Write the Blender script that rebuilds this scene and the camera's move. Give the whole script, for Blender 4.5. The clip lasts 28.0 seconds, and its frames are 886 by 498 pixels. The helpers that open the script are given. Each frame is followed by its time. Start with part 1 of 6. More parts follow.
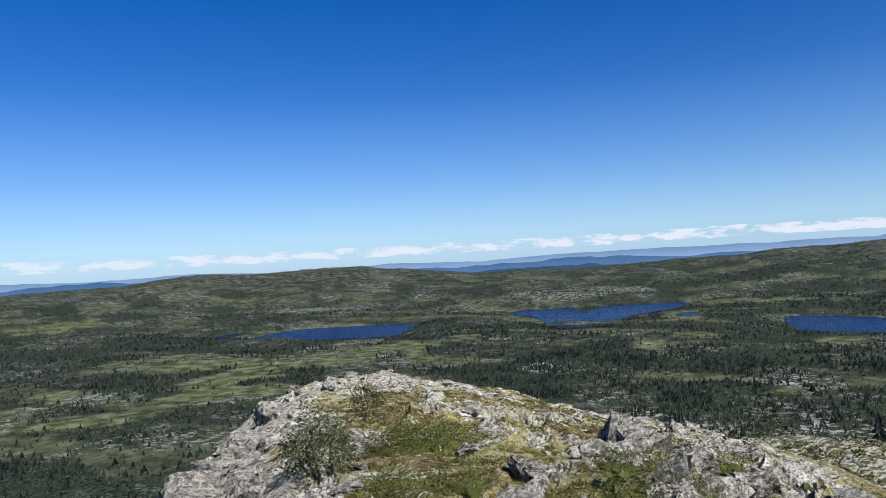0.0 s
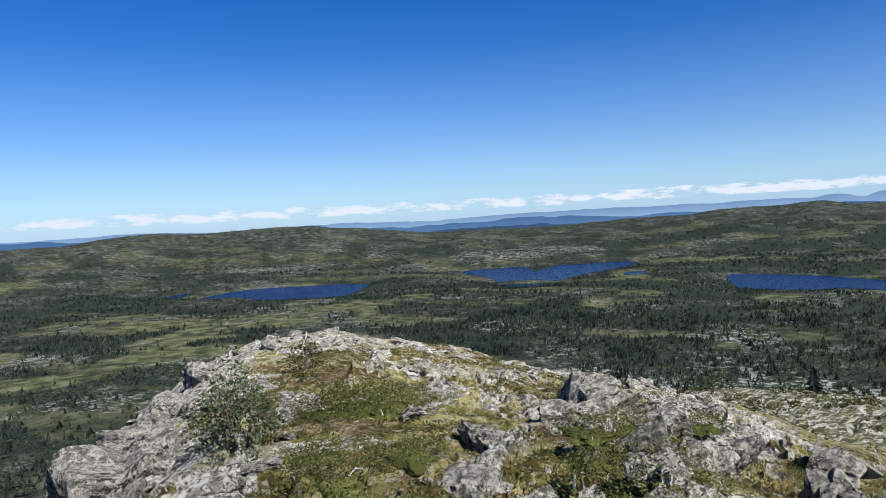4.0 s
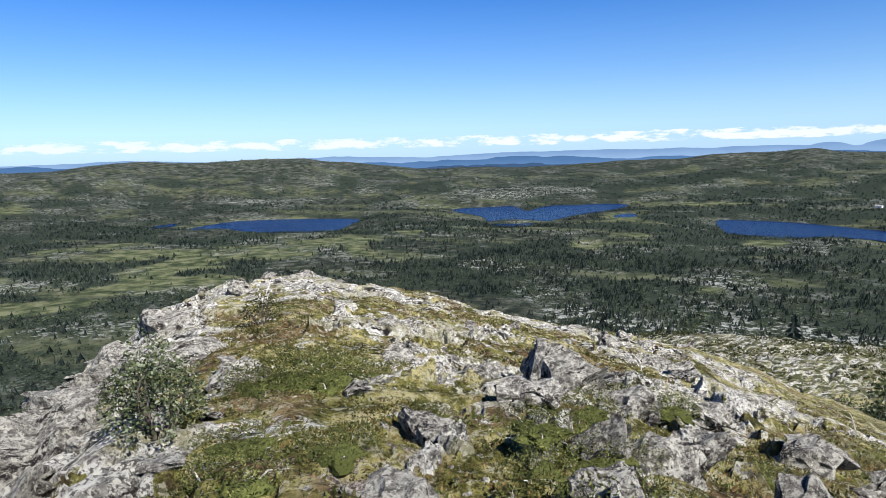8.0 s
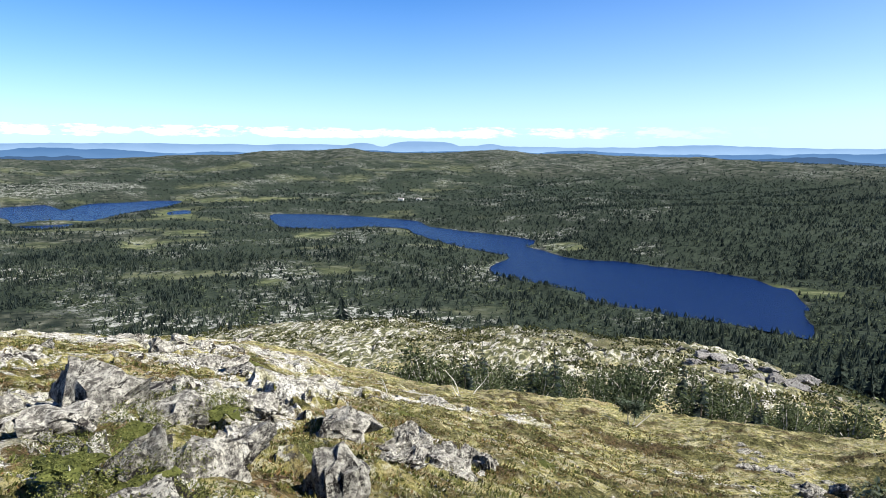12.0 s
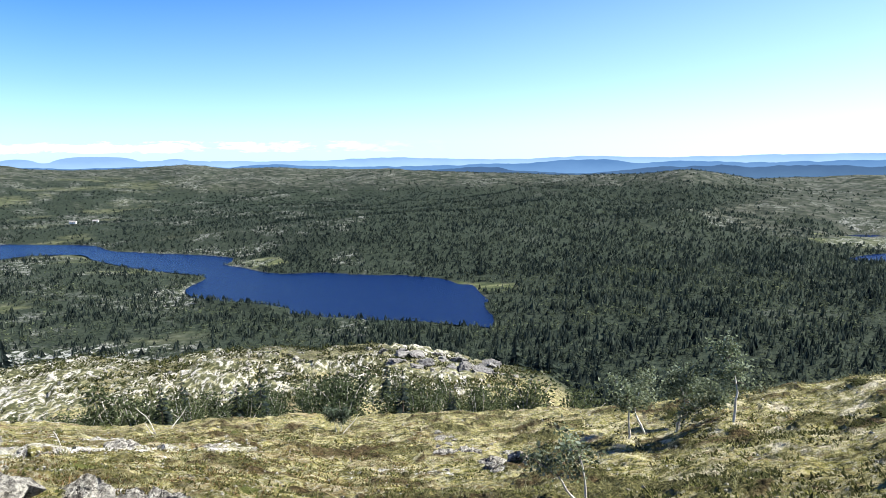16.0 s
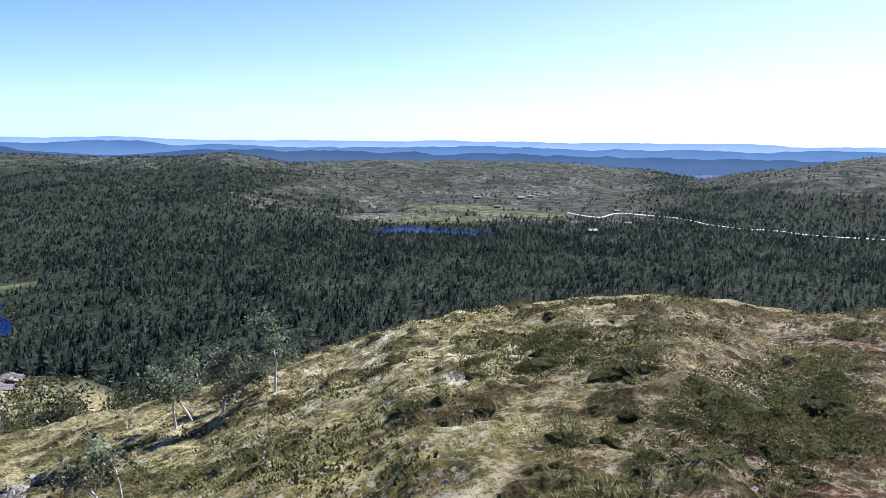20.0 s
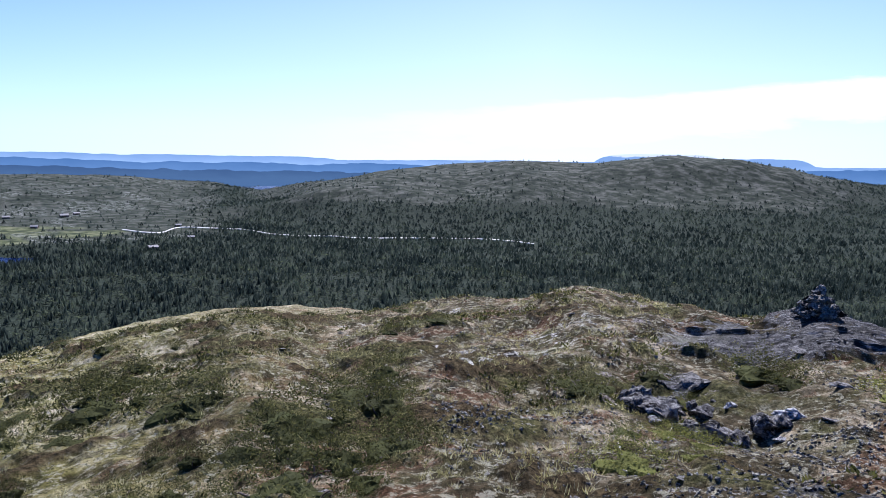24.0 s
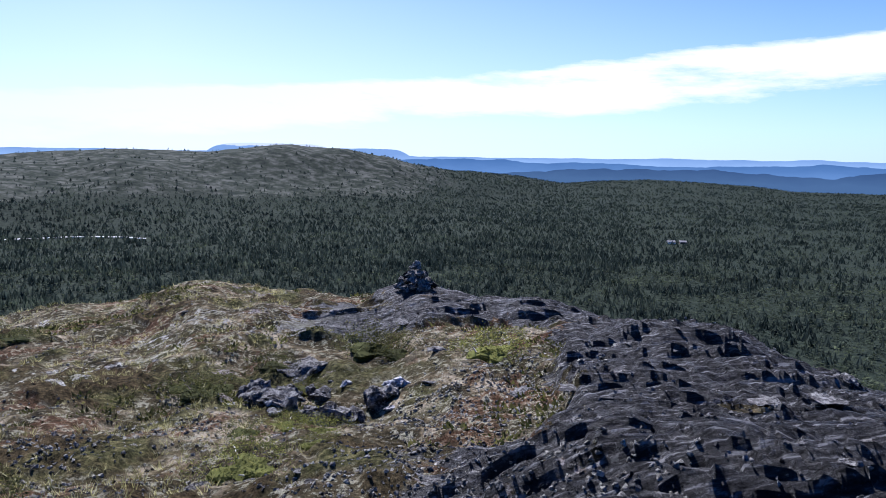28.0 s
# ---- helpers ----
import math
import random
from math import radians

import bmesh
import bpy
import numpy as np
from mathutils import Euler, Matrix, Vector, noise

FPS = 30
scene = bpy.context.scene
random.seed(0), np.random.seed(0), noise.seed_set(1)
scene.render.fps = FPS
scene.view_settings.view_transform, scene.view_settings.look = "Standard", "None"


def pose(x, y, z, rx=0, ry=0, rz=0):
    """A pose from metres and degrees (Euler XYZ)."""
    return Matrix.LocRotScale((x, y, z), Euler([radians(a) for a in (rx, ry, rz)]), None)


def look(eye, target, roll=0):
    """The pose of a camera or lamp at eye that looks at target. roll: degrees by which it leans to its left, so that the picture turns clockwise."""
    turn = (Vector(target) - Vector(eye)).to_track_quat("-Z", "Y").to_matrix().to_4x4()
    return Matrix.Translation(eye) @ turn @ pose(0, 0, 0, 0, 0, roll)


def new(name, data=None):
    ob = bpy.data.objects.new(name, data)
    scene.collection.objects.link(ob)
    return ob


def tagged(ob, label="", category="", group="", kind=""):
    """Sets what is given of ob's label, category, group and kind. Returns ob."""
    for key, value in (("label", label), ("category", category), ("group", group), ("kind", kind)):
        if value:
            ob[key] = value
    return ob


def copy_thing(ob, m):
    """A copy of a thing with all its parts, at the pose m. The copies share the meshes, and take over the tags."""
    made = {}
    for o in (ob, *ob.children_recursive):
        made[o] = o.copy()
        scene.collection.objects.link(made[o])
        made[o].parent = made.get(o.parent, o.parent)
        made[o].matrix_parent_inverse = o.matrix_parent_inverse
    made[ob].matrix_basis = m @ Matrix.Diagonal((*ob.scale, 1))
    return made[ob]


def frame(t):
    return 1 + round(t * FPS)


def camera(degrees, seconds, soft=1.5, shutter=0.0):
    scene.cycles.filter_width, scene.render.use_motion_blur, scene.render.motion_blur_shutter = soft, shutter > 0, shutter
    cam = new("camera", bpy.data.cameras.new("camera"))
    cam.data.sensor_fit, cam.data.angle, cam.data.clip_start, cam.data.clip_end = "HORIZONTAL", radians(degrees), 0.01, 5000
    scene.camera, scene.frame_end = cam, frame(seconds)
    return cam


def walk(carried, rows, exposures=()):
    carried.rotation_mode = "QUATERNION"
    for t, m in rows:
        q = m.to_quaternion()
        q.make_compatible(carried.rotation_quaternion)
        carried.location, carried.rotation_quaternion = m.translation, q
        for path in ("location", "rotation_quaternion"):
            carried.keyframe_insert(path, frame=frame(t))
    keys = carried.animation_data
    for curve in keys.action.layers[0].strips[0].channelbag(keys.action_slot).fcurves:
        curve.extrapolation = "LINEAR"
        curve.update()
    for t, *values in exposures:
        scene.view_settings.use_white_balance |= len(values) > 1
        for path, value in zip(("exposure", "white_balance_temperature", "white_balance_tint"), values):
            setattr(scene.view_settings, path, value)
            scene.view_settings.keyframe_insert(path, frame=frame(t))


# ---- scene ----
EYE = 1.65          # eye height over the summit; z = 0 is the ground at the viewer's feet
LAKE = -124.0       # level of the lakes

# camera
cam = camera(65.57, 28.0, 0.8)
ROWS = [
    (0, -0.093, -1.147, 1.781, 91.301, 3.160, 3.660),
    (0.5, -0.070, -0.827, 1.703, 89.079, 2.189, 6.613),
    (1, -0.105, -0.771, 1.668, 86.933, -0.408, 9.818),
    (1.5, -0.104, -0.561, 1.609, 86.430, -0.412, 14.251),
    (2, -0.101, -0.437, 1.562, 85.168, 0.991, 15.911),
    (2.5, -0.093, -0.373, 1.561, 83.841, 0.492, 7.530),
    (3, -0.084, -0.298, 1.566, 85.137, 1.343, 4.887),
    (3.5, -0.075, -0.224, 1.571, 86.433, 2.196, 2.282),
    (4, -0.066, -0.149, 1.576, 87.730, 3.050, -0.285),
    (4.5, -0.057, -0.075, 1.581, 89.028, 3.905, -2.812),
    (5, -0.000, 0.000, 1.650, 83.086, 2.581, 0.749),
    (5.5, 0.024, 0.010, 1.708, 80.886, 0.372, -3.952),
    (6, 0.062, 0.201, 1.711, 84.642, 1.237, -4.505),
    (6.5, 0.096, 0.286, 1.740, 77.161, 1.387, -3.464),
    (7, 0.136, 0.357, 1.747, 78.482, 1.977, -0.553),
    (7.5, 0.239, 0.469, 1.712, 82.059, 0.527, 1.656),
    (8, 0.275, 0.512, 1.742, 82.473, 1.338, -0.890),
    (8.5, 0.301, 0.527, 1.763, 83.428, 1.027, -6.686),
    (9, 0.325, 0.500, 1.766, 83.901, 0.925, -11.593),
    (9.5, 0.343, 0.502, 1.769, 84.143, 0.640, -16.801),
    (10, 0.365, 0.456, 1.776, 84.292, 0.389, -22.062),
    (10.5, 0.388, 0.434, 1.773, 83.538, 0.416, -28.170),
    (11, 0.383, 0.418, 1.786, 82.094, -0.713, -32.371),
    (11.5, 0.394, 0.402, 1.800, 81.994, -0.504, -34.897),
    (12, 0.410, 0.410, 1.794, 81.776, -0.233, -36.664),
    (12.5, 0.410, 0.380, 1.802, 82.033, 0.218, -40.365),
    (13, 0.420, 0.359, 1.803, 82.065, 0.242, -42.546),
    (13.5, 0.431, 0.337, 1.803, 82.097, 0.265, -44.727),
    (14, 0.441, 0.315, 1.803, 82.130, 0.289, -46.908),
    (14.5, 0.451, 0.294, 1.803, 82.162, 0.312, -49.089),
    (15, 0.463, 0.260, 1.817, 82.114, 0.157, -50.657),
    (15.5, 0.496, 0.259, 1.761, 82.834, 0.574, -55.556),
    (16, 0.539, 0.280, 1.813, 82.770, 0.685, -61.590),
    (16.5, 0.538, 0.277, 1.827, 82.856, -0.338, -67.372),
    (17, 0.495, 0.246, 1.853, 83.562, -1.595, -71.604),
    (17.5, 0.477, 0.217, 1.833, 83.881, -1.534, -74.610),
    (18, 0.463, 0.214, 1.844, 83.212, -0.939, -80.029),
    (18.5, 0.511, 0.175, 1.840, 83.205, -0.944, -85.229),
    (19, 0.538, 0.127, 1.824, 83.038, -1.005, -89.553),
    (19.5, 0.569, 0.084, 1.820, 83.226, -1.106, -93.930),
    (20, 0.577, 0.059, 1.805, 81.402, -0.742, -98.391),
    (20.5, 0.663, 0.031, 1.788, 81.675, -0.984, -102.805),
    (21, 0.709, -0.033, 1.794, 81.684, -0.872, -106.222),
    (21.5, 0.754, -0.097, 1.800, 81.694, -0.761, -109.639),
    (22, 0.800, -0.160, 1.806, 81.704, -0.649, -113.057),
    (22.5, 0.845, -0.224, 1.811, 81.713, -0.538, -116.474),
    (23, 0.907, -0.237, 1.825, 82.446, -0.874, -123.320),
    (23.5, 0.922, -0.249, 1.840, 82.131, -1.119, -130.007),
    (24, 0.916, -0.248, 1.861, 82.917, -0.960, -133.730),
    (24.5, 0.845, -0.244, 1.834, 82.833, -0.873, -137.841),
    (25, 0.906, -0.304, 1.855, 81.008, 0.161, -143.322),
    (25.5, 0.913, -0.447, 1.817, 83.970, 0.227, -145.407),
    (26, 0.939, -0.475, 1.798, 81.281, -2.256, -149.853),
    (26.5, 0.947, -0.545, 1.813, 81.425, -1.360, -155.053),
    (27, 0.970, -0.578, 1.827, 82.298, -1.776, -159.872),
    (27.5, 0.977, -0.562, 1.849, 83.171, -1.746, -162.201),
    (28, 0.956, -0.583, 1.838, 82.532, -1.013, -164.797),
]
walk(cam, [(t, pose(x, y, z, a, b, c)) for t, x, y, z, a, b, c in ROWS],
     [(0, 0.93, 6100, 13), (1, 0.92, 6100, 13), (2.5, 1.03, 6100, 13), (5, 0.93, 6100, 13), (6, 1.27, 6100, 13), (7, 1.23, 6150, 13), (8, 1.23, 6100, 13), (9, 1.07, 6100, 13), (10, 1.19, 6200, 13), (12, 1.6, 6350, 10), (17, 1.83, 6200, 10), (18, 1.69, 6050, 14), (20, 1.59, 5850, 22), (23, 1.42, 5550, 22), (28, 1.27, 5450, 22)])

# ---- world and sun ----
SUN_AZ, SUN_EL = 142.0, 44.0
world = bpy.data.worlds.new("sky")
scene.world = world
world.use_nodes = True
wt = world.node_tree
wn, wl = wt.nodes, wt.links
wn.clear()


def wnode(kind, **kw):
    n = wn.new(kind)
    for k, v in kw.items():
        n.inputs[k].default_value = v
    return n


sky = wn.new("ShaderNodeTexSky")
sky.sky_type, sky.sun_disc = "NISHITA", False
sky.sun_elevation, sky.sun_rotation = radians(SUN_EL), radians(SUN_AZ)
sky.altitude, sky.air_density, sky.dust_density, sky.ozone_density = 1000, 1.0, 0.6, 3.0
hsv = wnode("ShaderNodeHueSaturation", Hue=0.515, Saturation=1.42, Value=1.12)
wl.new(sky.outputs[0], hsv.inputs["Color"])


def wmath(op, a, b=0.0, clamp=False):
    m = wn.new("ShaderNodeMath")
    m.operation, m.use_clamp = op, clamp
    for sock, v in zip(m.inputs, (a, b)):
        if isinstance(v, (int, float)):
            sock.default_value = v
        else:
            wl.new(v, sock)
    return m.outputs[0]


def wramp(x, *stops):
    """Piecewise value over x, which runs from the first stop's place to the last's."""
    lo, hi = stops[0][0], stops[-1][0]
    r = wn.new("ShaderNodeValToRGB")
    el = r.color_ramp.elements
    while len(el) < len(stops):
        el.new(0.5)
    least = min(v for _, v in stops)
    for q, (p, v) in zip(el, stops):
        q.position, q.color = (p - lo) / (hi - lo), (v - least, v - least, v - least, 1)
    wl.new(wmath("DIVIDE", wmath("SUBTRACT", x, lo), hi - lo, True), r.inputs[0])
    return wmath("ADD", r.outputs[0], least)


sdir = wn.new("ShaderNodeTexCoord").outputs["Generated"]
sxyz = wn.new("ShaderNodeSeparateXYZ")
wl.new(sdir, sxyz.inputs[0])
s_el = wmath("MULTIPLY", wmath("ARCSINE", sxyz.outputs[2]), 57.29578)
c70, s70 = math.cos(radians(70)), math.sin(radians(70))
s_x = wmath("SUBTRACT", wmath("MULTIPLY", sxyz.outputs[0], c70), wmath("MULTIPLY", sxyz.outputs[1], s70))
s_y = wmath("ADD", wmath("MULTIPLY", sxyz.outputs[0], s70), wmath("MULTIPLY", sxyz.outputs[1], c70))
s_az = wmath("ADD", wmath("MULTIPLY", wmath("ARCTAN2", s_x, s_y), 57.29578), 70.0)   # bearing, -110 to 250


def cloud_noise(kx, ky, detail, rough, shear=0.0):
    c = wn.new("ShaderNodeCombineXYZ")
    wl.new(wmath("ADD", wmath("MULTIPLY", s_az, kx), wmath("MULTIPLY", s_el, shear)), c.inputs[0])
    wl.new(wmath("MULTIPLY", s_el, ky), c.inputs[1])
    n = wnode("ShaderNodeTexNoise", Scale=1.0, Detail=detail, Roughness=rough)
    wl.new(c.outputs[0], n.inputs["Vector"])
    return n.outputs["Fac"]


# low fair-weather clouds in the north, thin sheets in the south
puff = wmath("ADD", cloud_noise(0.36, 1.3, 9, 0.68), wramp(s_el, (0.6, -0.5), (0.95, 0.04), (1.3, 0.085), (1.75, 0.02), (2.2, -0.5)))
puff = wmath("MULTIPLY", wramp(puff, (0.51, 0.0), (0.60, 1.0)), wramp(s_az, (-75, 0.6), (20, 1.0), (42, 0.8), (62, 0.0)))
v_el = wmath("SUBTRACT", s_el, wmath("ADD", wmath("MULTIPLY", wmath("SUBTRACT", s_az, 150.0), 0.085), 4.0))
veil = wmath("ADD", cloud_noise(0.07, 0.34, 9, 0.64, 0.05), wramp(v_el, (-3.6, -0.35), (-1.5, 0.12), (1.0, 0.14), (2.6, -0.35)))
veil = wmath("MULTIPLY", wramp(veil, (0.46, 0.0), (0.62, 0.9)), wramp(s_az, (120, 0.0), (140, 0.5), (165, 1.0), (230, 1.0)))
haze = wmath("MULTIPLY", wramp(s_el, (-2, 0.8), (1.5, 0.55), (6, 0.2), (14, 0.0)), 1.0)
glow = wramp(wmath("ABSOLUTE", wmath("SUBTRACT", s_az, SUN_AZ)), (0, 0.9), (22, 0.66), (50, 0.34), (80, 0.12), (108, 0.0), (160, 0.0))


def wmix(f, a, b):
    m = wn.new("ShaderNodeMix")
    m.data_type = "RGBA"
    wl.new(f, m.inputs[0])
    wl.new(a, m.inputs[6])
    m.inputs[7].default_value = b
    return m.outputs[2]


sky_c = wmix(haze, hsv.outputs[0], (3.3, 5.9, 9.0, 1))
sky_c = wmix(wmath("MULTIPLY", glow, wramp(s_el, (-1, 0.9), (6, 0.68), (13, 0.46), (22, 0.32), (40, 0.0))), sky_c, (8.3, 9.2, 10.3, 1))
sky_c = wmix(wmath("MULTIPLY", puff, 0.92), sky_c, (8.6, 8.8, 9.2, 1))
sky_c = wmix(veil, sky_c, (9.2, 9.3, 9.5, 1))
wout = wn.new("ShaderNodeOutputWorld")
wbg = wn.new("ShaderNodeBackground")
wbg.inputs["Strength"].default_value = 0.052
wl.new(sky_c, wbg.inputs[0])
wl.new(wbg.outputs[0], wout.inputs[0])

sun_data = bpy.data.lights.new("sun", "SUN")
sun_data.energy, sun_data.angle, sun_data.color = 5.0, radians(0.53), (1.0, 0.95, 0.86)
sun = new("sun", sun_data)
a_, e_ = radians(SUN_AZ), radians(SUN_EL)
sun.matrix_world = look((0, 0, 60), (-math.sin(a_) * math.cos(e_), -math.cos(a_) * math.cos(e_), 60 - math.sin(e_)))

# ---- fast lattice noise ----


def _hash(ix, iy, seed):
    n = (ix.astype(np.int64) * 374761393 + iy.astype(np.int64) * 668265263 + seed * 1274126177) & 0x7FFFFFFF
    n = ((n ^ (n >> 13)) * 1274126177) & 0x7FFFFFFF
    return ((n ^ (n >> 16)) & 0xFFFF) / 65535.0


def vnoise(x, y, seed=0):
    """Smooth noise, 0 to 1, about one feature a unit."""
    ix, iy = np.floor(x), np.floor(y)
    fx, fy = x - ix, y - iy
    fx, fy = fx * fx * fx * (fx * (fx * 6 - 15) + 10), fy * fy * fy * (fy * (fy * 6 - 15) + 10)
    a, b = _hash(ix, iy, seed), _hash(ix + 1, iy, seed)
    c, d = _hash(ix, iy + 1, seed), _hash(ix + 1, iy + 1, seed)
    return (a + (b - a) * fx) * (1 - fy) + (c + (d - c) * fx) * fy


def fbm(x, y, octaves=4, seed=0, gain=0.5):
    s, w, tot = 0, 1.0, 0
    for k in range(octaves):
        ca, sa = math.cos(k * 1.1), math.sin(k * 1.1)
        s = s + w * vnoise((x * ca - y * sa) * 2 ** k + 17.3 * k, (x * sa + y * ca) * 2 ** k - 9.1 * k, seed + k)
        tot += w
        w *= gain
    return s / tot


def ridged(x, y, octaves=4, seed=0, gain=0.5):
    s, w, tot = 0, 1.0, 0
    for k in range(octaves):
        ca, sa = math.cos(k * 0.6), math.sin(k * 0.6)
        n = vnoise((x * ca - y * sa) * 2 ** k + 3.7 * k, (x * sa + y * ca) * 2 ** k + 5.9 * k, seed + k)
        s = s + w * (1 - np.abs(2 * n - 1))
        tot += w
        w *= gain
    return s / tot


def plates(u, v, seed, lean=0.7, dip=0.0, jump=1.0):
    """Broken slabs: height of tilted pieces of about one unit, and the gap to the next piece."""
    iu, iv = np.floor(u), np.floor(v)
    d1, d2, h = np.full(u.shape, 9.0), np.full(u.shape, 9.0), np.zeros(u.shape)
    for a in (-1, 0, 1):
        for b in (-1, 0, 1):
            cu, cv = iu + a, iv + b
            du = u - cu - 0.1 - 0.8 * _hash(cu, cv, seed)
            dv = v - cv - 0.1 - 0.8 * _hash(cu, cv, seed + 1)
            d = du * du + dv * dv
            hh = jump * (_hash(cu, cv, seed + 2) - 0.5) + lean * (du * (_hash(cu, cv, seed + 3) * 2 - 1) + dv * (_hash(cu, cv, seed + 4) * 2 - 1)) + dip * dv
            near = d < d1
            d2 = np.where(near, d1, np.minimum(d2, d))
            h = np.where(near, hh, h)
            d1 = np.where(near, d, d1)
    return h, np.sqrt(d2) - np.sqrt(d1)


def step(a, b, x):
    u = np.clip((x - a) / (b - a), 0, 1)
    return u * u * (3 - 2 * u)


def around(az, table):
    """Smooth value at a bearing from (bearing, value) pairs, all round."""
    t = np.array([(a - 360, v) for a, v in table] + list(table) + [(a + 360, v) for a, v in table])
    i = np.clip(np.searchsorted(t[:, 0], az) - 1, 0, len(t) - 2)
    u = (az - t[i, 0]) / (t[i + 1, 0] - t[i, 0])
    u = u * u * (3 - 2 * u) * 0.6 + u * 0.4
    return t[i, 1] + (t[i + 1, 1] - t[i, 1]) * u


def spot(az, el, z=None, d=None):
    """A place by bearing and angle of sight from the summit: on the level z, or d metres off."""
    if d is None:
        d = (z - EYE) / math.tan(radians(el))
    a = radians(az)
    return d * math.sin(a), d * math.cos(a), EYE + d * math.tan(radians(el))


# ---- lakes: shorelines by bearing and angle of sight ----
LAKES = {
    "lake_west": [(-19.66, -5.1), (-18.13, -4.81), (-15.71, -4.61), (-12.8, -4.62), (-9.59, -4.68), (-7.27, -4.76), (-6.11, -4.92), (-6.83, -5.25), (-8.27, -5.78), (-10.13, -5.81), (-12.87, -5.72), (-14.89, -5.59), (-16.85, -5.17)],
    "lake_island": [(1.6, -4.43), (2.17, -4.17), (4.52, -4.13), (6.62, -4.07), (7.67, -4.47), (8.45, -4.32), (9.6, -4.08), (11.86, -4.05), (13.64, -3.97), (15.83, -4.03), (15.39, -4.29), (14.08, -4.57), (12.52, -4.76), (10.95, -5.04), (9.57, -5.37), (8.42, -5.52), (7.49, -5.77), (5.63, -5.76), (4.48, -5.39), (4.26, -5.01), (3.09, -4.68)],
    "lake_long": [(22.53, -5.3), (24.41, -5.24), (27.6, -5.33), (29.92, -5.49), (32.25, -5.68), (34.61, -5.92), (35.55, -6.35), (37.45, -6.57), (39.82, -6.84), (42.18, -7.09), (44.06, -7.33), (44.53, -7.6), (43.84, -7.95), (45.01, -8.2), (46.88, -8.7), (49.18, -8.9), (51.43, -8.9), (53.65, -9.11), (55.82, -9.26), (57.94, -9.3), (60.0, -9.51), (61.62, -9.73), (62.82, -10.14), (63.98, -10.24), (64.6, -10.89), (65.41, -11.64), (65.68, -12.85), (65.67, -13.67), (64.22, -13.61), (62.26, -13.46), (60.24, -13.25), (58.15, -13.06), (56.02, -12.98), (53.83, -12.79), (51.59, -12.58), (49.3, -12.29), (47.44, -12.01), (45.1, -11.55), (42.72, -10.92), (41.29, -10.48), (40.71, -9.64), (42.3, -8.87), (40.78, -8.47), (38.41, -8.07), (36.51, -7.61), (34.37, -6.96), (33.66, -6.53), (31.78, -6.39), (29.91, -6.33), (28.04, -6.49), (25.29, -6.4), (23.26, -6.22)],
    "lake_east": [(92.13, -7.32), (94.36, -6.76), (96.57, -6.74), (98.31, -6.92), (100.43, -7.02), (102.51, -7.19), (103.73, -7.32), (101.3, -7.53), (98.33, -7.37), (95.71, -7.29)],
    "lake_far": [(117.33, -2.19), (119.42, -2.03), (121.06, -2.1), (120.12, -2.3), (118.02, -2.32)],
    "lake_north_west": [(-48.9, -4.39), (-46.85, -4.53), (-44.37, -4.86), (-41.54, -4.78), (-42.13, -5.09), (-44.75, -5.13), (-46.88, -5.02), (-48.1, -5.25), (-48.95, -5.34)],
    "lake_marsh": [(-49.06, -7.07), (-45.94, -7.05), (-43.74, -6.99), (-42.23, -6.94), (-43.38, -7.23), (-45.61, -7.57), (-46.52, -7.89), (-49.11, -7.82)],
    "lake_shore": [(-46.22, -8.73), (-44.2, -8.45), (-41.92, -8.32), (-39.55, -8.23), (-38.34, -8.32), (-38.57, -8.74), (-41.17, -8.82), (-44.22, -8.82)],
    "pond": [(11.81, -7.4), (12.61, -7.22), (13.6, -7.36), (13.27, -7.6), (12.19, -7.63)],
    "pond_small": [(14.8, -4.9), (16.2, -4.75), (16.5, -5.0), (15.3, -5.25)],
    "pond_east": [(91.61, -5.73), (92.96, -5.49), (94.53, -5.57), (93.87, -5.87), (92.3, -5.98)],
    "pond_west": [(-22.5, -4.75), (-20.5, -4.55), (-20.6, -4.75), (-22.0, -4.95)],
}
LEVEL = {"lake_far": -108.0, "lake_east": -122.0}


def smooth_ring(p, n=6):
    p = np.array(p, float)
    out = []
    n = 6 if len(p) < 16 else 3
    for i in range(len(p)):
        a, b, c, d = p[i - 1], p[i], p[(i + 1) % len(p)], p[(i + 2) % len(p)]
        for k in range(n):
            u = k / n
            out.append(0.5 * (2 * b + (c - a) * u + (2 * a - 5 * b + 4 * c - d) * u * u + (3 * b - a - 3 * c + d) * u ** 3))
    return np.array(out)


def lake_outline(name):
    z = LEVEL.get(name, LAKE)
    return np.array([spot(a, min(e, -1.5), z)[:2] for a, e in smooth_ring(LAKES[name])])


OUTLINE = {k: lake_outline(k) for k in LAKES}


def signed_gap(px, py, ring):
    """Metres to a ring, negative inside."""
    best = np.full(px.shape, 1e9)
    inside = np.zeros(px.shape, bool)
    for (ax, ay), (bx, by) in zip(ring, np.roll(ring, -1, 0)):
        dx, dy = bx - ax, by - ay
        u = np.clip(((px - ax) * dx + (py - ay) * dy) / (dx * dx + dy * dy + 1e-9), 0, 1)
        best = np.minimum(best, (px - ax - u * dx) ** 2 + (py - ay - u * dy) ** 2)
        cross = ((ay > py) != (by > py)) & (px < (bx - ax) * (py - ay) / (by - ay + 1e-12) + ax)
        inside ^= cross
    return np.where(inside, -1, 1) * np.sqrt(best)


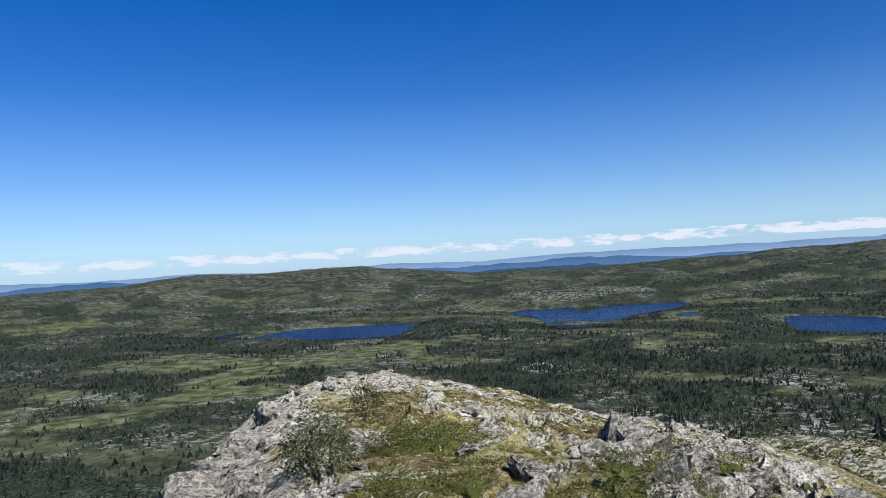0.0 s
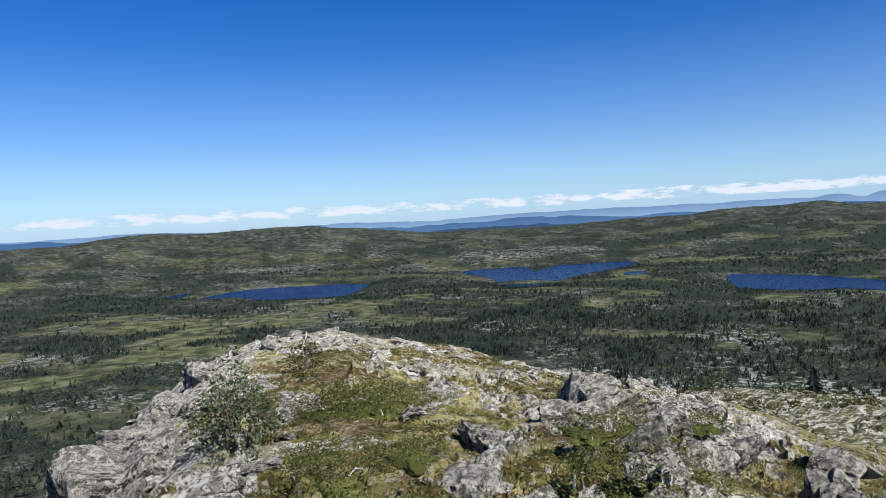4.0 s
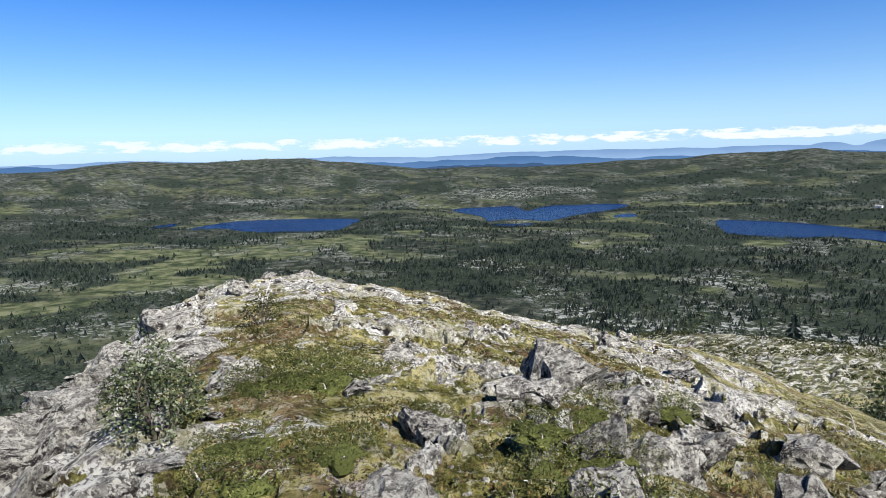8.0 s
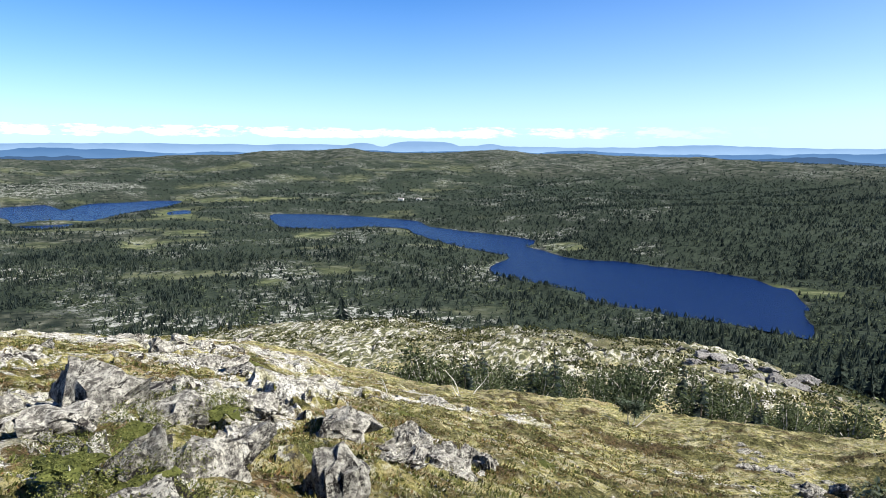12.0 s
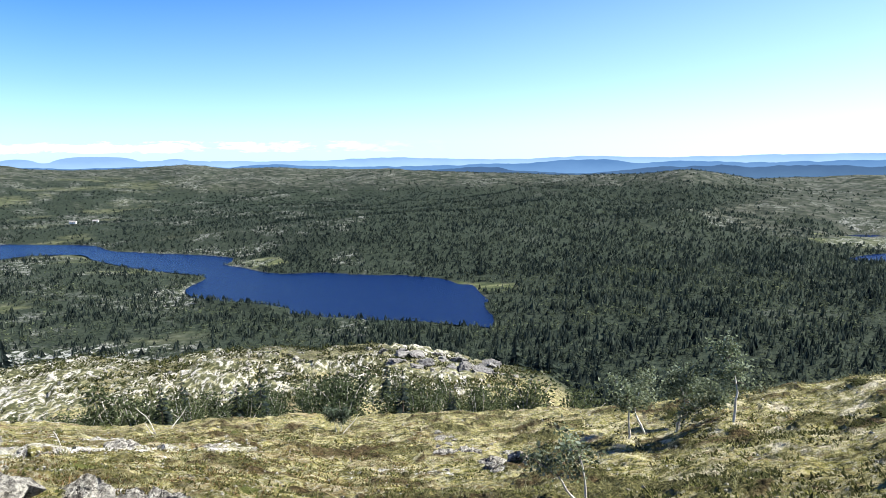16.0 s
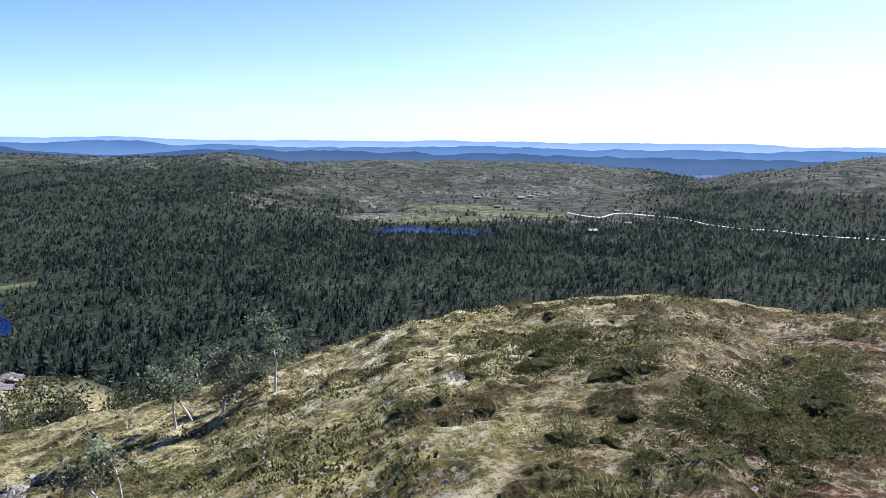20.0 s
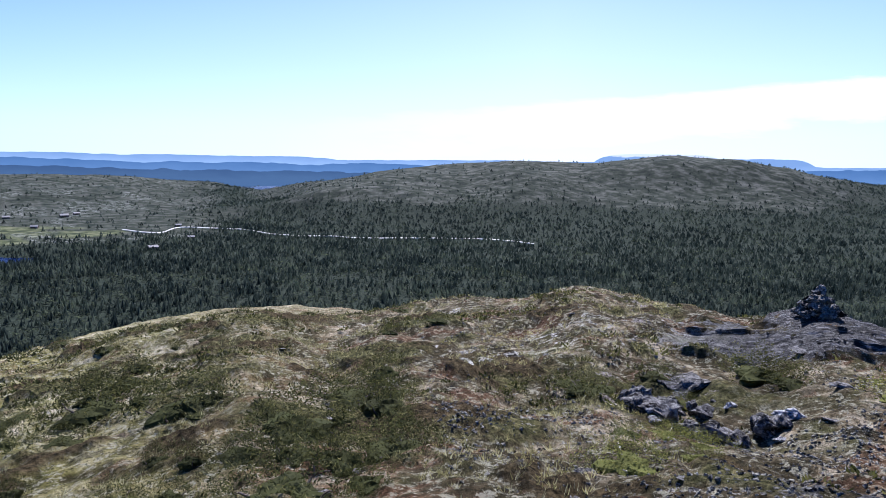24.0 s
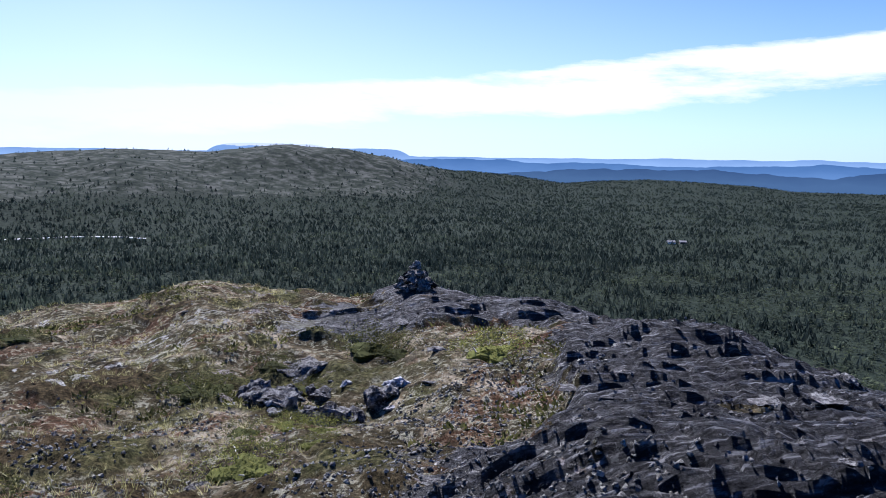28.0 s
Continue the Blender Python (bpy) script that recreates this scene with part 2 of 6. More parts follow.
# ---- the shape of the land ----
EDGE = [(-150, 4), (-60, 3), (-40, 3), (-34.5, 3.1), (-33, 4.2), (-31.6, 13.2), (-29.5, 13.5), (-27, 14), (-25, 17), (-22, 20), (-19, 25), (-14, 27), (-8, 27), (0, 26), (6, 26), (12, 30), (18, 36), (24, 38), (30, 38), (45, 38), (60, 36), (68, 34), (74, 32), (85, 27), (100, 27), (115, 24), (140, 22), (152, 24), (160, 16), (165, 14.5), (180, 11.5), (186, 9.5), (192, 8), (200, 6.5)]
FALL = [(-150, 0.1), (-90, 0.2), (-60, 0.25), (-45, 0.3), (-38, 0.3), (-33, 0.195), (-29, 0.194), (-25, 0.207), (-20, 0.133), (-15, 0.107), (-10, 0.099), (-5, 0.126), (0, 0.142), (5, 0.178), (10, 0.206), (15, 0.222), (20, 0.24), (25, 0.267), (30, 0.3), (36, 0.32), (42, 0.325), (48, 0.347), (54, 0.379), (60, 0.372), (66, 0.37), (72, 0.352), (78, 0.33), (84, 0.286), (90, 0.252), (96, 0.2), (103, 0.166), (110, 0.142), (117, 0.117), (124, 0.143), (131, 0.118), (138, 0.113), (143, 0.086), (147, 0.099), (151, 0.112), (155, 0.12), (160, 0.088), (165, 0.099), (170, 0.09), (176, 0.08), (182, 0.075), (188, 0.085), (193, 0.09), (200, 0.12)]
LEVEL_TOP = [(-150, 2), (-90, 3), (-40, 3.5), (-20, 4.6), (10, 4.6), (30, 3.2), (50, 1.2), (105, 1.0), (140, 3.0), (160, 4), (200, 4)]     # radius of the level top
DROP = [(-150, .8), (-90, 1.2), (-31, 1.8), (-22, 1.2), (-8, .7), (10, .6), (30, .62), (50, .62), (70, .55), (85, .5), (150, .5), (180, .55), (195, .8)]
# rocky shoulder below the east slope: bearing, angle of sight of its top
SHOULDER = [(4, -17), (12, -15.2), (17, -14.3), (21, -13.9), (25, -13.95), (33, -14.1), (40, -14.4), (47, -14.4), (52, -14.9), (57, -14.9), (61, -15.3), (66, -16.1), (70, -16.9), (72, -18.3), (76, -21)]
# skyline: bearing, angle of sight, distance
SKYLINE = [(-60, -.8, 3300), (-46, -.75, 3300), (-34, -.45, 3300), (-29, -.3, 3200), (-23.5, .25, 3200), (-18.5, 0, 3200), (-15, .25, 3200), (-10.5, .2, 3200), (-7, -.15, 3300), (-4, -.5, 3300),
           (0, -.85, 3300), (8, -.85, 3500), (18, -.5, 3600), (24, -.15, 3500), (29, .05, 3500), (31, -.25, 3500), (36, -.3, 3400), (41, 0, 3300), (45, -.3, 3200), (52, -.45, 3000)]
SKYLINE2 = [(60, -.7, 2800), (66, -.95, 2600), (72, -1.2, 2400), (77, -1.15, 2250), (81, -.88, 2200), (86, -1.5, 2500), (95, -1.3, 2900), (108, -1.3, 2900), (115, -1.75, 2900), (119, -2.2, 2700),
            (124, -1.5, 1950), (130, -.5, 2000), (136, .1, 2100), (140, .38, 2000), (146, .25, 2100), (152, .9, 2200), (156, .65, 2250), (160, .1, 2300), (163, -.6, 2350), (165.8, -1, 2500),
            (170, -1.2, 2800), (175, -1.8, 3000), (181, -1.35, 3200), (187, -1.6, 3300), (195, -2.3, 3300), (250, -1, 3300)]
# lower wooded swells in the valley: bearing, distance, angle of sight of the top, half width in degrees, half depth in metres
SWELLS = [(70, 1450, -2.75, 7, 300), (57, 1250, -4.1, 13, 330), (77, 1150, -5.0, 9, 260), (47, 1900, -3.2, 13, 380), (85, 1750, -3.0, 9, 300), (128, 1650, -2.6, 9, 300), (104, 2200, -2.6, 9, 320),
          (-20, 2300, -2.6, 16, 420), (5, 2500, -2.2, 10, 420), (28, 2500, -2.0, 12, 420), (95, 900, -8.0, 7, 120), (160, 1500, -4.2, 16, 350)]


def bearing(x, y):
    return np.degrees(np.arctan2(x, y))


def land(x, y, lakes=True):
    """Height of the bare ground, without the rocks' relief."""
    r, az = np.hypot(x, y), bearing(x, y)
    azs = np.where(az < -160, az + 360, az)
    edge, fall, drop = around(azs, EDGE), around(azs, FALL), around(azs, DROP)
    edge = edge * (1 + 0.16 * (fbm(x / 9, y / 9, 3, 40) - 0.5) * step(3, 12, r))
    w = np.maximum(edge * 0.06, 0.35)
    beyond = w * np.logaddexp(0, (r - edge) / w)
    top = around(azs, LEVEL_TOP)
    hill = -fall * 1.6 * (np.logaddexp(0, (r - top) / 1.6) - np.logaddexp(0, -top / 1.6)) - (drop - fall * 0.5) * beyond
    hill = hill + step(38, 55, azs) * (1 - step(92, 108, azs)) * fall * 0.28 * 3 * np.logaddexp(0, (r - 17) / 3)
    hill = hill + step(2, 20, r) * (fbm(x / 14, y / 14, 4, 3) - 0.5) * 1.4 * step(4, 60, r + 10) + (fbm(x / 60, y / 60, 3, 5) - 0.5) * 10 * step(60, 140, r)
    # rocky shoulder on the east side, behind a hollow
    top_el = np.interp(azs, [a for a, e in SHOULDER], [e for a, e in SHOULDER])
    lip = 112 + 14 * (fbm(x / 40, y / 40, 2, 9) - 0.5)
    el_r = -20.6 + (top_el + 20.6) * step(50, 118, r) ** 0.8
    shelf = EYE + r * np.tan(np.radians(el_r)) - 0.42 * np.maximum(r - lip, 0) + (fbm(x / 22, y / 14, 4, 8) - 0.5) * 3.5
    win = step(4, 16, azs) * (1 - step(72, 77, azs))
    shelf = np.where(r > 46, shelf, -200) - 60 * (1 - win)
    hill = np.where((r > 46) & (r < 260), np.maximum(hill, shelf) + 0.8 * np.exp(-np.abs(hill - shelf) / 1.5), hill)
    # hollow round the fire ring, slate hump beside the path
    hill = hill - 0.62 * np.exp(-((x - 5.0) ** 2 + (y + 7.4) ** 2) / 6.5) 
    q = -y + 0.3 * x + 0.9 * (fbm(x / 1.2, y / 1.2, 3, 65) - 0.5)
    hill = hill + 0.5 * step(2.75, 3.15, q) * np.exp(-(np.maximum(q - 3.2, 0) / 2.6) ** 2) * step(1.9, 0.9, x) * step(-2.6, -1.2, x)
    # gully before the cliff in the north-west
    hill = hill - 1.7 * np.exp(-((r - 9.0) / 2.3) ** 2) * step(-25, -31, azs) * step(-70, -50, azs)
    # gravelly dome below the south-east brow
    dome = -8.6 - 0.010 * ((x - 46 * math.sin(radians(119))) ** 2 + (y - 46 * math.cos(radians(119))) ** 2)
    hill = np.maximum(hill, np.where(r < 90, dome, -300))
    warp = (fbm(x / 500, y / 500, 3, 17) - 0.5)
    base = LAKE + 4 + 9 * fbm(x / 240, y / 240, 4, 11)
    for haz, hr, hel, hw, hd in SWELLS:
        d = azs - haz + warp * 6
        top = EYE + hr * math.tan(radians(hel)) - LAKE - 8
        b = np.exp(-(d / hw) ** 2 - ((r - hr + warp * 300) / hd) ** 2)
        base = base + top * b * (0.85 + 0.3 * fbm(x / 160, y / 160, 4, 21)) * np.clip(1 - (base - LAKE - 12) / (top + 1), 0, 1)
    rim_el = around(azs, [(a, e) for a, e, d in SKYLINE + SKYLINE2]) + (fbm(azs / 2.2, azs * 0 + 7, 4, 27) - 0.5) * 0.22
    rim_d = around(azs, [(a, d) for a, e, d in SKYLINE + SKYLINE2])
    rim_z = EYE + rim_d * np.tan(np.radians(rim_el))
    up = step(0.52, 1.0, r / rim_d + warp * 0.10 * step(1.0, 0.8, r / rim_d))
    up = up * (0.75 + 0.5 * fbm(x / 330, y / 330, 5, 23)) * (1 - step(0.85, 1, r / rim_d)) + step(0.85, 1, r / rim_d) * up
    base = base + np.maximum(rim_z - base, 0) * np.clip(up, 0, 1)
    knolls = (ridged(x / 380, y / 380, 5, 25, 0.55) - 0.5) * 34 * step(700, 1300, r) * step(0, 25, base - LAKE - 6)
    base = base + knolls * (1 - step(0.86, 0.97, r / rim_d)) * (1 - 0.6 * step(112, 122, azs))
    base = np.where(r > rim_d * 1.03, base - (r - rim_d * 1.03) * 0.10, base)
    z = np.logaddexp(hill / 6, base / 6) * 6
    z = np.where(z > base + 30, hill, z)
    if lakes:
        far = r > 300
        xf, yf, zf = x[far], y[far], z[far]
        wet = np.zeros(xf.shape, bool)
        for k, ring in OUTLINE.items():
            lv = LEVEL.get(k, LAKE)
            size = np.ptp(ring, 0).max()
            near = (np.abs(xf - ring[:, 0].mean()) < size + 400) & (np.abs(yf - ring[:, 1].mean()) < size + 400)
            if not near.any():
                continue
            g = signed_gap(xf[near], yf[near], ring)
            g = g + 0.01 * size * (fbm(xf[near] / 60, yf[near] / 60, 3, 31) - 0.5) * 2
            soft = min(size * 0.3, 140)
            u = step(0, soft, g)
            flat = lv + 0.4 + 0.02 * np.maximum(g, 0)
            old = zf[near]
            v = np.where(g < 0, lv - 0.5 + np.maximum(g * 0.2, -5), np.where(wet[near], old, flat * (1 - u) + old * u))
            wet[near] |= g < 0
            zf[near] = v
        z[far] = zf
        isl = np.array(spot(6.5, -5.4, LAKE)[:2])
        d = np.hypot((x - isl[0]) / 60, (y - isl[1]) / 28)
        z = np.where(d < 1.3, np.maximum(z, LAKE + 6 * (1.1 - d)), z)
        # wooded spit in the long lake
        (ax, ay, _), (bx, by, _) = spot(40.6, -10.7, LAKE), spot(47.2, -11.85, LAKE)
        u = np.clip(((x - ax) * (bx - ax) + (y - ay) * (by - ay)) / ((bx - ax) ** 2 + (by - ay) ** 2), 0, 1)
        d = np.hypot(x - ax - u * (bx - ax), y - ay - u * (by - ay)) / (13 + 9 * fbm(x / 25, y / 25, 2, 37))
        z = np.where(d < 1.4, np.maximum(z, LAKE + 5 * (1.1 - d)), z)
    return z


def rocky(x, y):
    """How bare the summit is, 0 moss and heath to 1 rock, out to the foot of the hill."""
    r, az = np.hypot(x, y), bearing(x, y)
    azs = np.where(az < -160, az + 360, az)
    bare = around(azs, [(-90, .72), (-35, .72), (-18, .53), (-5, .42), (12, .50), (22, .48), (30, .38), (42, .32), (55, .29), (70, .26), (90, .16), (120, .2), (136, .3), (148, .44), (156, .68), (160, .84), (166, .9), (172, .92), (200, .92)])
    bare = bare - 0.38 * step(5.4, 7.0, r + (azs < 150) * 2) * step(135, 142, azs) * (1 - step(164, 171, azs)) * (1 - step(10.5, 12, r)) + 0.06 * step(7, 11, r) * (1 - step(38, 48, azs))
    n = fbm(x / 2.6, y / 2.6, 4, 51) * 0.75 + fbm(x / 9, y / 9, 3, 57) * 0.45 - 0.1
    near = np.clip((n + bare - 0.5 - 0.60) * 2.5 + 0.5, 0, 1)
    shoulder = step(60, 70, r) * (1 - step(122, 140, r)) * step(8, 18, azs) * (1 - step(62, 69, azs + 6 * (fbm(x / 12, y / 12, 3, 67) - 0.5)))
    close = (r > 2.5) & (r < 16) & (azs > -40) & (azs < 40)
    rib = np.zeros(x.shape)
    rib[close] = ribs(x[close], y[close])
    near = np.maximum(near, step(0.10, 0.2, rib))
    return np.maximum(near * (1 - step(46, 60, r)), shoulder * 0.95 * np.clip((fbm(x / 8, y / 8, 4, 63) - 0.33) * 4 + 0.5, 0, 1))


def cushions(x, y):
    """Where dark heather and juniper cushions grow on the turf, 0 to 1."""
    r, az = np.hypot(x, y), bearing(x, y)
    azs = np.where(az < -160, az + 360, az)
    n = 0.6 * fbm(x / 1.9, y / 1.9, 4, 261) + 0.4 * fbm(x / 0.7, y / 0.7, 3, 267)
    open_turf = step(26, 40, azs) * (1 - step(150, 160, azs)) * step(2.2, 3.5, r) * (1 - step(34, 44, r))
    c = step(0.575, 0.62, n) * open_turf
    a, b = (x - 5.6) * 0.85 + (y - 13.6) * 0.53, (y - 13.6) * 0.85 - (x - 5.6) * 0.53       # long dark strip on the north-east slope
    band = step(1.25, 0.85, np.hypot(a / 3.1, b / 1.1) + (n - 0.5) * 1.4)
    a, b = (x - 6.2) * 0.75 + (y + 4.4) * 0.66, (y + 4.4) * 0.75 - (x - 6.2) * 0.66          # dark heather on the south-east slope
    patch = step(1.2, 0.8, np.hypot(a / 1.8, b / 0.55) + (n - 0.5) * 2.2)
    return np.maximum(c, np.maximum(band, patch))


# steep-faced ribs of rock: line, height, depth behind the face
RIBS = [([(0.0, 4.0), (0.2, 4.7), (0.5, 5.0)], .26, .5), ([(0.55, 3.3), (0.66, 4.1), (0.98, 5.25)], .30, .4), ([(0.86, 3.35), (1.18, 4.05), (1.5, 4.5)], .36, .5),
        ([(1.9, 4.9), (2.2, 5.7), (2.25, 6.6)], .26, .8), ([(2.2, 7.4), (2.6, 8.6)], .24, 1.0), ([(0.05, 6.7), (0.3, 7.5)], .22, .5),
        ([(-0.5, 4.6), (-0.1, 5.2)], .12, .5), ([(1.2, 6.6), (1.5, 7.8)], .1, .8), ([(3.3, 6.3), (3.6, 7.6)], .22, .9), ([(-1.95, 3.2), (-1.75, 4.0), (-1.5, 4.7)], .2, 1.2), ([(3.9, 9.0), (4.4, 11.5)], .28, 1.5), ([(0.6, 9.5), (1.2, 13.0)], .25, 1.6), ([(-1.4, 9.0), (-1.2, 12.5)], .25, 1.6)]


def ribs(x, y):
    """Height of the broken ribs: a steep shaded face on the west side, a long back to the east."""
    wx, wy = x + 0.28 * (fbm(x / 0.5, y / 0.5, 3, 221) - 0.5), y + 0.28 * (fbm(x / 0.5, y / 0.5, 3, 223) - 0.5)
    out = np.zeros(x.shape)
    for line, high, deep in RIBS:
        for (ax, ay), (bx, by) in zip(line, line[1:]):
            ln = math.hypot(bx - ax, by - ay)
            ux, uy = (bx - ax) / ln, (by - ay) / ln
            along = (wx - ax) * ux + (wy - ay) * uy
            side = (wx - ax) * uy - (wy - ay) * ux
            ends = step(-0.18, 0.1, along) * step(ln + 0.22, ln - 0.1, along)
            tooth = 0.5 + 0.5 * _hash(np.floor(along / 0.33 + 0.6 * fbm(x / .3, y / .3, 2, 227)), np.full(x.shape, float(round(ax * 10))), 229)
            face = step(-0.07, 0.05, side) * np.exp(-np.maximum(side, 0) / deep)
            out = np.maximum(out, high * tooth * ends * face)
    jog = _hash(np.floor(wx / 0.21), np.floor(wy / 0.34), 231)
    return 0.45 * out + 0.55 * (np.floor(out / 0.11 + jog) - jog * 0.5) * 0.11 * step(0.02, 0.08, out)


def relief(x, y, rock):
    """Broken rock and hummocks on top of the bare ground."""
    r, az = np.hypot(x, y), bearing(x, y)
    azs = np.where(az < -160, az + 360, az)
    rock = step(0.35, 0.65, rock)
    fade = step(1.0, 3.2, r) * (1 - 0.72 * step(45, 75, r)) * (1 - step(130, 200, r))
    u, v = x * 0.9 + y * 0.45, y * 0.9 - x * 0.45
    big = ridged(u / 2.4, v / 1.1, 5, 71, 0.55)
    fine = ridged(x / 0.5, y / 0.28, 3, 77)
    wu, wv = u + 0.35 * fbm(x / 0.8, y / 0.8, 3, 75), v + 0.35 * fbm(x / 0.8, y / 0.8, 3, 76)
    slab, gap = plates(wu / 1.25, wv / 0.62, 171, 0.8)
    piece, crack = plates(wu / 0.42, wv / 0.21, 181, 0.8)
    block, cleft = plates(wu / 6.5, wv / 3.0, 191, 0.6)
    close = 1 - step(9, 20, r)
    up = (big - 0.45) * 0.26 + slab * 0.17 + piece * 0.075 * close + (fine - 0.5) * 0.06 - (0.15 + 0.4 * step(-8, -18, azs)) * step(0.16, 0.03, gap) - 0.06 * close * step(0.2, 0.05, crack) - 0.04
    far = step(45, 65, r)
    saw = ((r + 9 * fbm(x / 14, y / 14, 4, 69)) / 6.5) % 1
    ledge = np.where(saw > 0.8, (saw - 0.8) / 0.2, 1 - saw / 0.8) * step(0.35, 0.6, fbm(x / 9, y / 9, 3, 73))
    up = up * (1 - far) + far * (block * 1.5 + (big - .45) * 1.0 - 1.8 * step(0.14, 0.03, cleft) + 1.5 * ledge)
    # tilted slate beds on the south-west side
    along = x * 0.37 - y * 0.93
    bed = (-along * 1.15 + fbm(x / 3.5, y / 3.5, 4, 83) * 1.6) % 1
    rise = np.where(bed > 0.85, (1 - bed) / 0.15, bed / 0.85)
    amp = step(0.34, 0.66, fbm(x / 1.5, y / 1.5, 3, 86))
    down = x * .93 + y * .37
    bend = fbm(x / 2.0, y / 2.0, 4, 84) * 0.75
    lay = (fbm(u / 2.2, v / 1.3, 4, 88) - 0.45) * 0.62 + rise * 0.05 * amp
    for wide, high, long, seed in ((0.70, 0.13, 6.0, 201), (0.31, 0.11, 4.0, 207), (0.13, 0.055, 2.4, 213)):
        w = (along + bend + 0.35 * fbm(x / 1.6, y / 1.6, 2, seed)) / wide
        f = w % 1                                              # steep front towards the summit, long back
        saw = np.where(f < 0.34, f / 0.34, (1 - f) / 0.66)
        lay = lay + high * saw * step(0.28, 0.50, fbm(down / long, np.floor(w) * 3.7, 3, seed + 1))
    wob = 0.5 * fbm(x / 1.1, y / 1.1, 3, 235)
    leaf, split = plates(down / 1.5 + wob, along / 0.20 + 2 * wob, 241, 0.5, 0.4, 0.7)
    chip, nick = plates(down / 0.5 + wob, along / 0.09 + 2 * wob, 251, 0.6, 0.4)
    lay = lay + 0.032 * leaf - 0.025 * step(0.16, 0.03, split) + 0.05 * chip * (1 - step(7, 12, r))
    sl = step(138, 156, azs)
    up = up * (1 - sl) + lay * sl
    hum = (fbm(x / 0.9, y / 0.9, 4, 81) - 0.5) * 0.30 + (fbm(x / 0.25, y / 0.25, 2, 82) - 0.5) * 0.13 + step(60, 80, azs) * (fbm(x / 2.2, y / 2.2, 3, 89) - 0.5) * 0.5
    fade = fade * (1 - 0.75 * step(4.8, 5.8, r) * (1 - step(9.5, 11, r)) * step(-21, -26, azs))
    near = (r > 2.5) & (r < 16) & (azs > -40) & (azs < 40)
    rib = np.zeros(x.shape)
    rib[near] = ribs(x[near], y[near])
    hum = hum + cushions(x, y) * (0.05 + 0.14 * (fbm(x / 0.22, y / 0.22, 3, 271) - 0.4))
    return rib + fade * (rock * up + (1 - rock) * hum) * (0.75 + 0.25 * step(4, 25, r))


def ground_z(x, y):
    x, y = np.atleast_1d(np.asarray(x, float)), np.atleast_1d(np.asarray(y, float))
    return land(x, y) + relief(x, y, rocky(x, y))


def on_ground(az, el, eye=(0.0, 0.0, EYE)):
    """Where a line of sight meets the ground."""
    r = np.geomspace(1.5, 4500, 2600)
    x, y = eye[0] + r * math.sin(radians(az)), eye[1] + r * math.cos(radians(az))
    z = eye[2] + r * math.tan(radians(el))
    hit = np.nonzero(ground_z(x, y) > z)[0]
    k = hit[0] if len(hit) else len(r) - 1
    return float(x[k]), float(y[k]), float(z[k])

# ---- materials ----


class Mat:
    def __init__(self, name, rough=0.8, spec=0.3):
        self.m = bpy.data.materials.new(name)
        self.m.use_nodes = True
        self.n, self.l = self.m.node_tree.nodes, self.m.node_tree.links
        self.b = self.n["Principled BSDF"]
        self.b.inputs["Roughness"].default_value = rough
        self.b.inputs["Specular IOR Level"].default_value = spec
        self.pos = self.n.new("ShaderNodeNewGeometry").outputs["Position"]

    def node(self, kind, **kw):
        n = self.n.new(kind)
        for k, v in kw.items():
            n.inputs[k].default_value = v
        return n

    def noise(self, scale, detail=4.0, rough=0.55, stretch=None, vec=None):
        n = self.node("ShaderNodeTexNoise", Scale=scale, Detail=detail, Roughness=rough)
        src = vec or self.pos
        if stretch:
            mp = self.n.new("ShaderNodeMapping")
            mp.vector_type = "TEXTURE"
            mp.inputs["Scale"].default_value = [1 / q for q in stretch[:3]]
            if len(stretch) > 3:
                mp.inputs["Rotation"].default_value = (0, 0, stretch[3])
            self.l.new(src, mp.inputs[0])
            src = mp.outputs[0]
        self.l.new(src, n.inputs["Vector"])
        return n.outputs["Fac"]

    def ramp(self, fac, *stops):
        r = self.n.new("ShaderNodeValToRGB")
        e = r.color_ramp.elements
        while len(e) < len(stops):
            e.new(0.5)
        for el, (p, c) in zip(e, stops):
            el.position = p
            el.color = (c, c, c, 1) if isinstance(c, (int, float)) else (*c, 1)
        self.l.new(fac, r.inputs[0])
        return r.outputs[0]

    def mix(self, fac, a, b, kind="MIX"):
        m = self.n.new("ShaderNodeMix")
        m.data_type, m.blend_type = "RGBA", kind
        for sock, v in ((m.inputs[0], fac), (m.inputs[6], a), (m.inputs[7], b)):
            if isinstance(v, (int, float)):
                sock.default_value = v
            elif isinstance(v, tuple):
                sock.default_value = (*v, 1)
            else:
                self.l.new(v, sock)
        return m.outputs[2]

    def math(self, op, a, b=0.0, clamp=False):
        m = self.n.new("ShaderNodeMath")
        m.operation, m.use_clamp = op, clamp
        for s, v in zip(m.inputs, (a, b)):
            if isinstance(v, (int, float)):
                s.default_value = v
            else:
                self.l.new(v, s)
        return m.outputs[0]

    def attr(self, name):
        a = self.n.new("ShaderNodeAttribute")
        a.attribute_name = name
        return a.outputs["Fac"]

    def color(self, c):
        if isinstance(c, tuple):
            self.b.inputs["Base Color"].default_value = (*c, 1)
        else:
            self.l.new(c, self.b.inputs["Base Color"])
        return self

    def bump(self, height, strength=0.5, dist=0.02):
        b = self.node("ShaderNodeBump", Strength=strength, Distance=dist)
        self.l.new(height, b.inputs["Height"])
        self.l.new(b.outputs[0], self.b.inputs["Normal"])
        return self


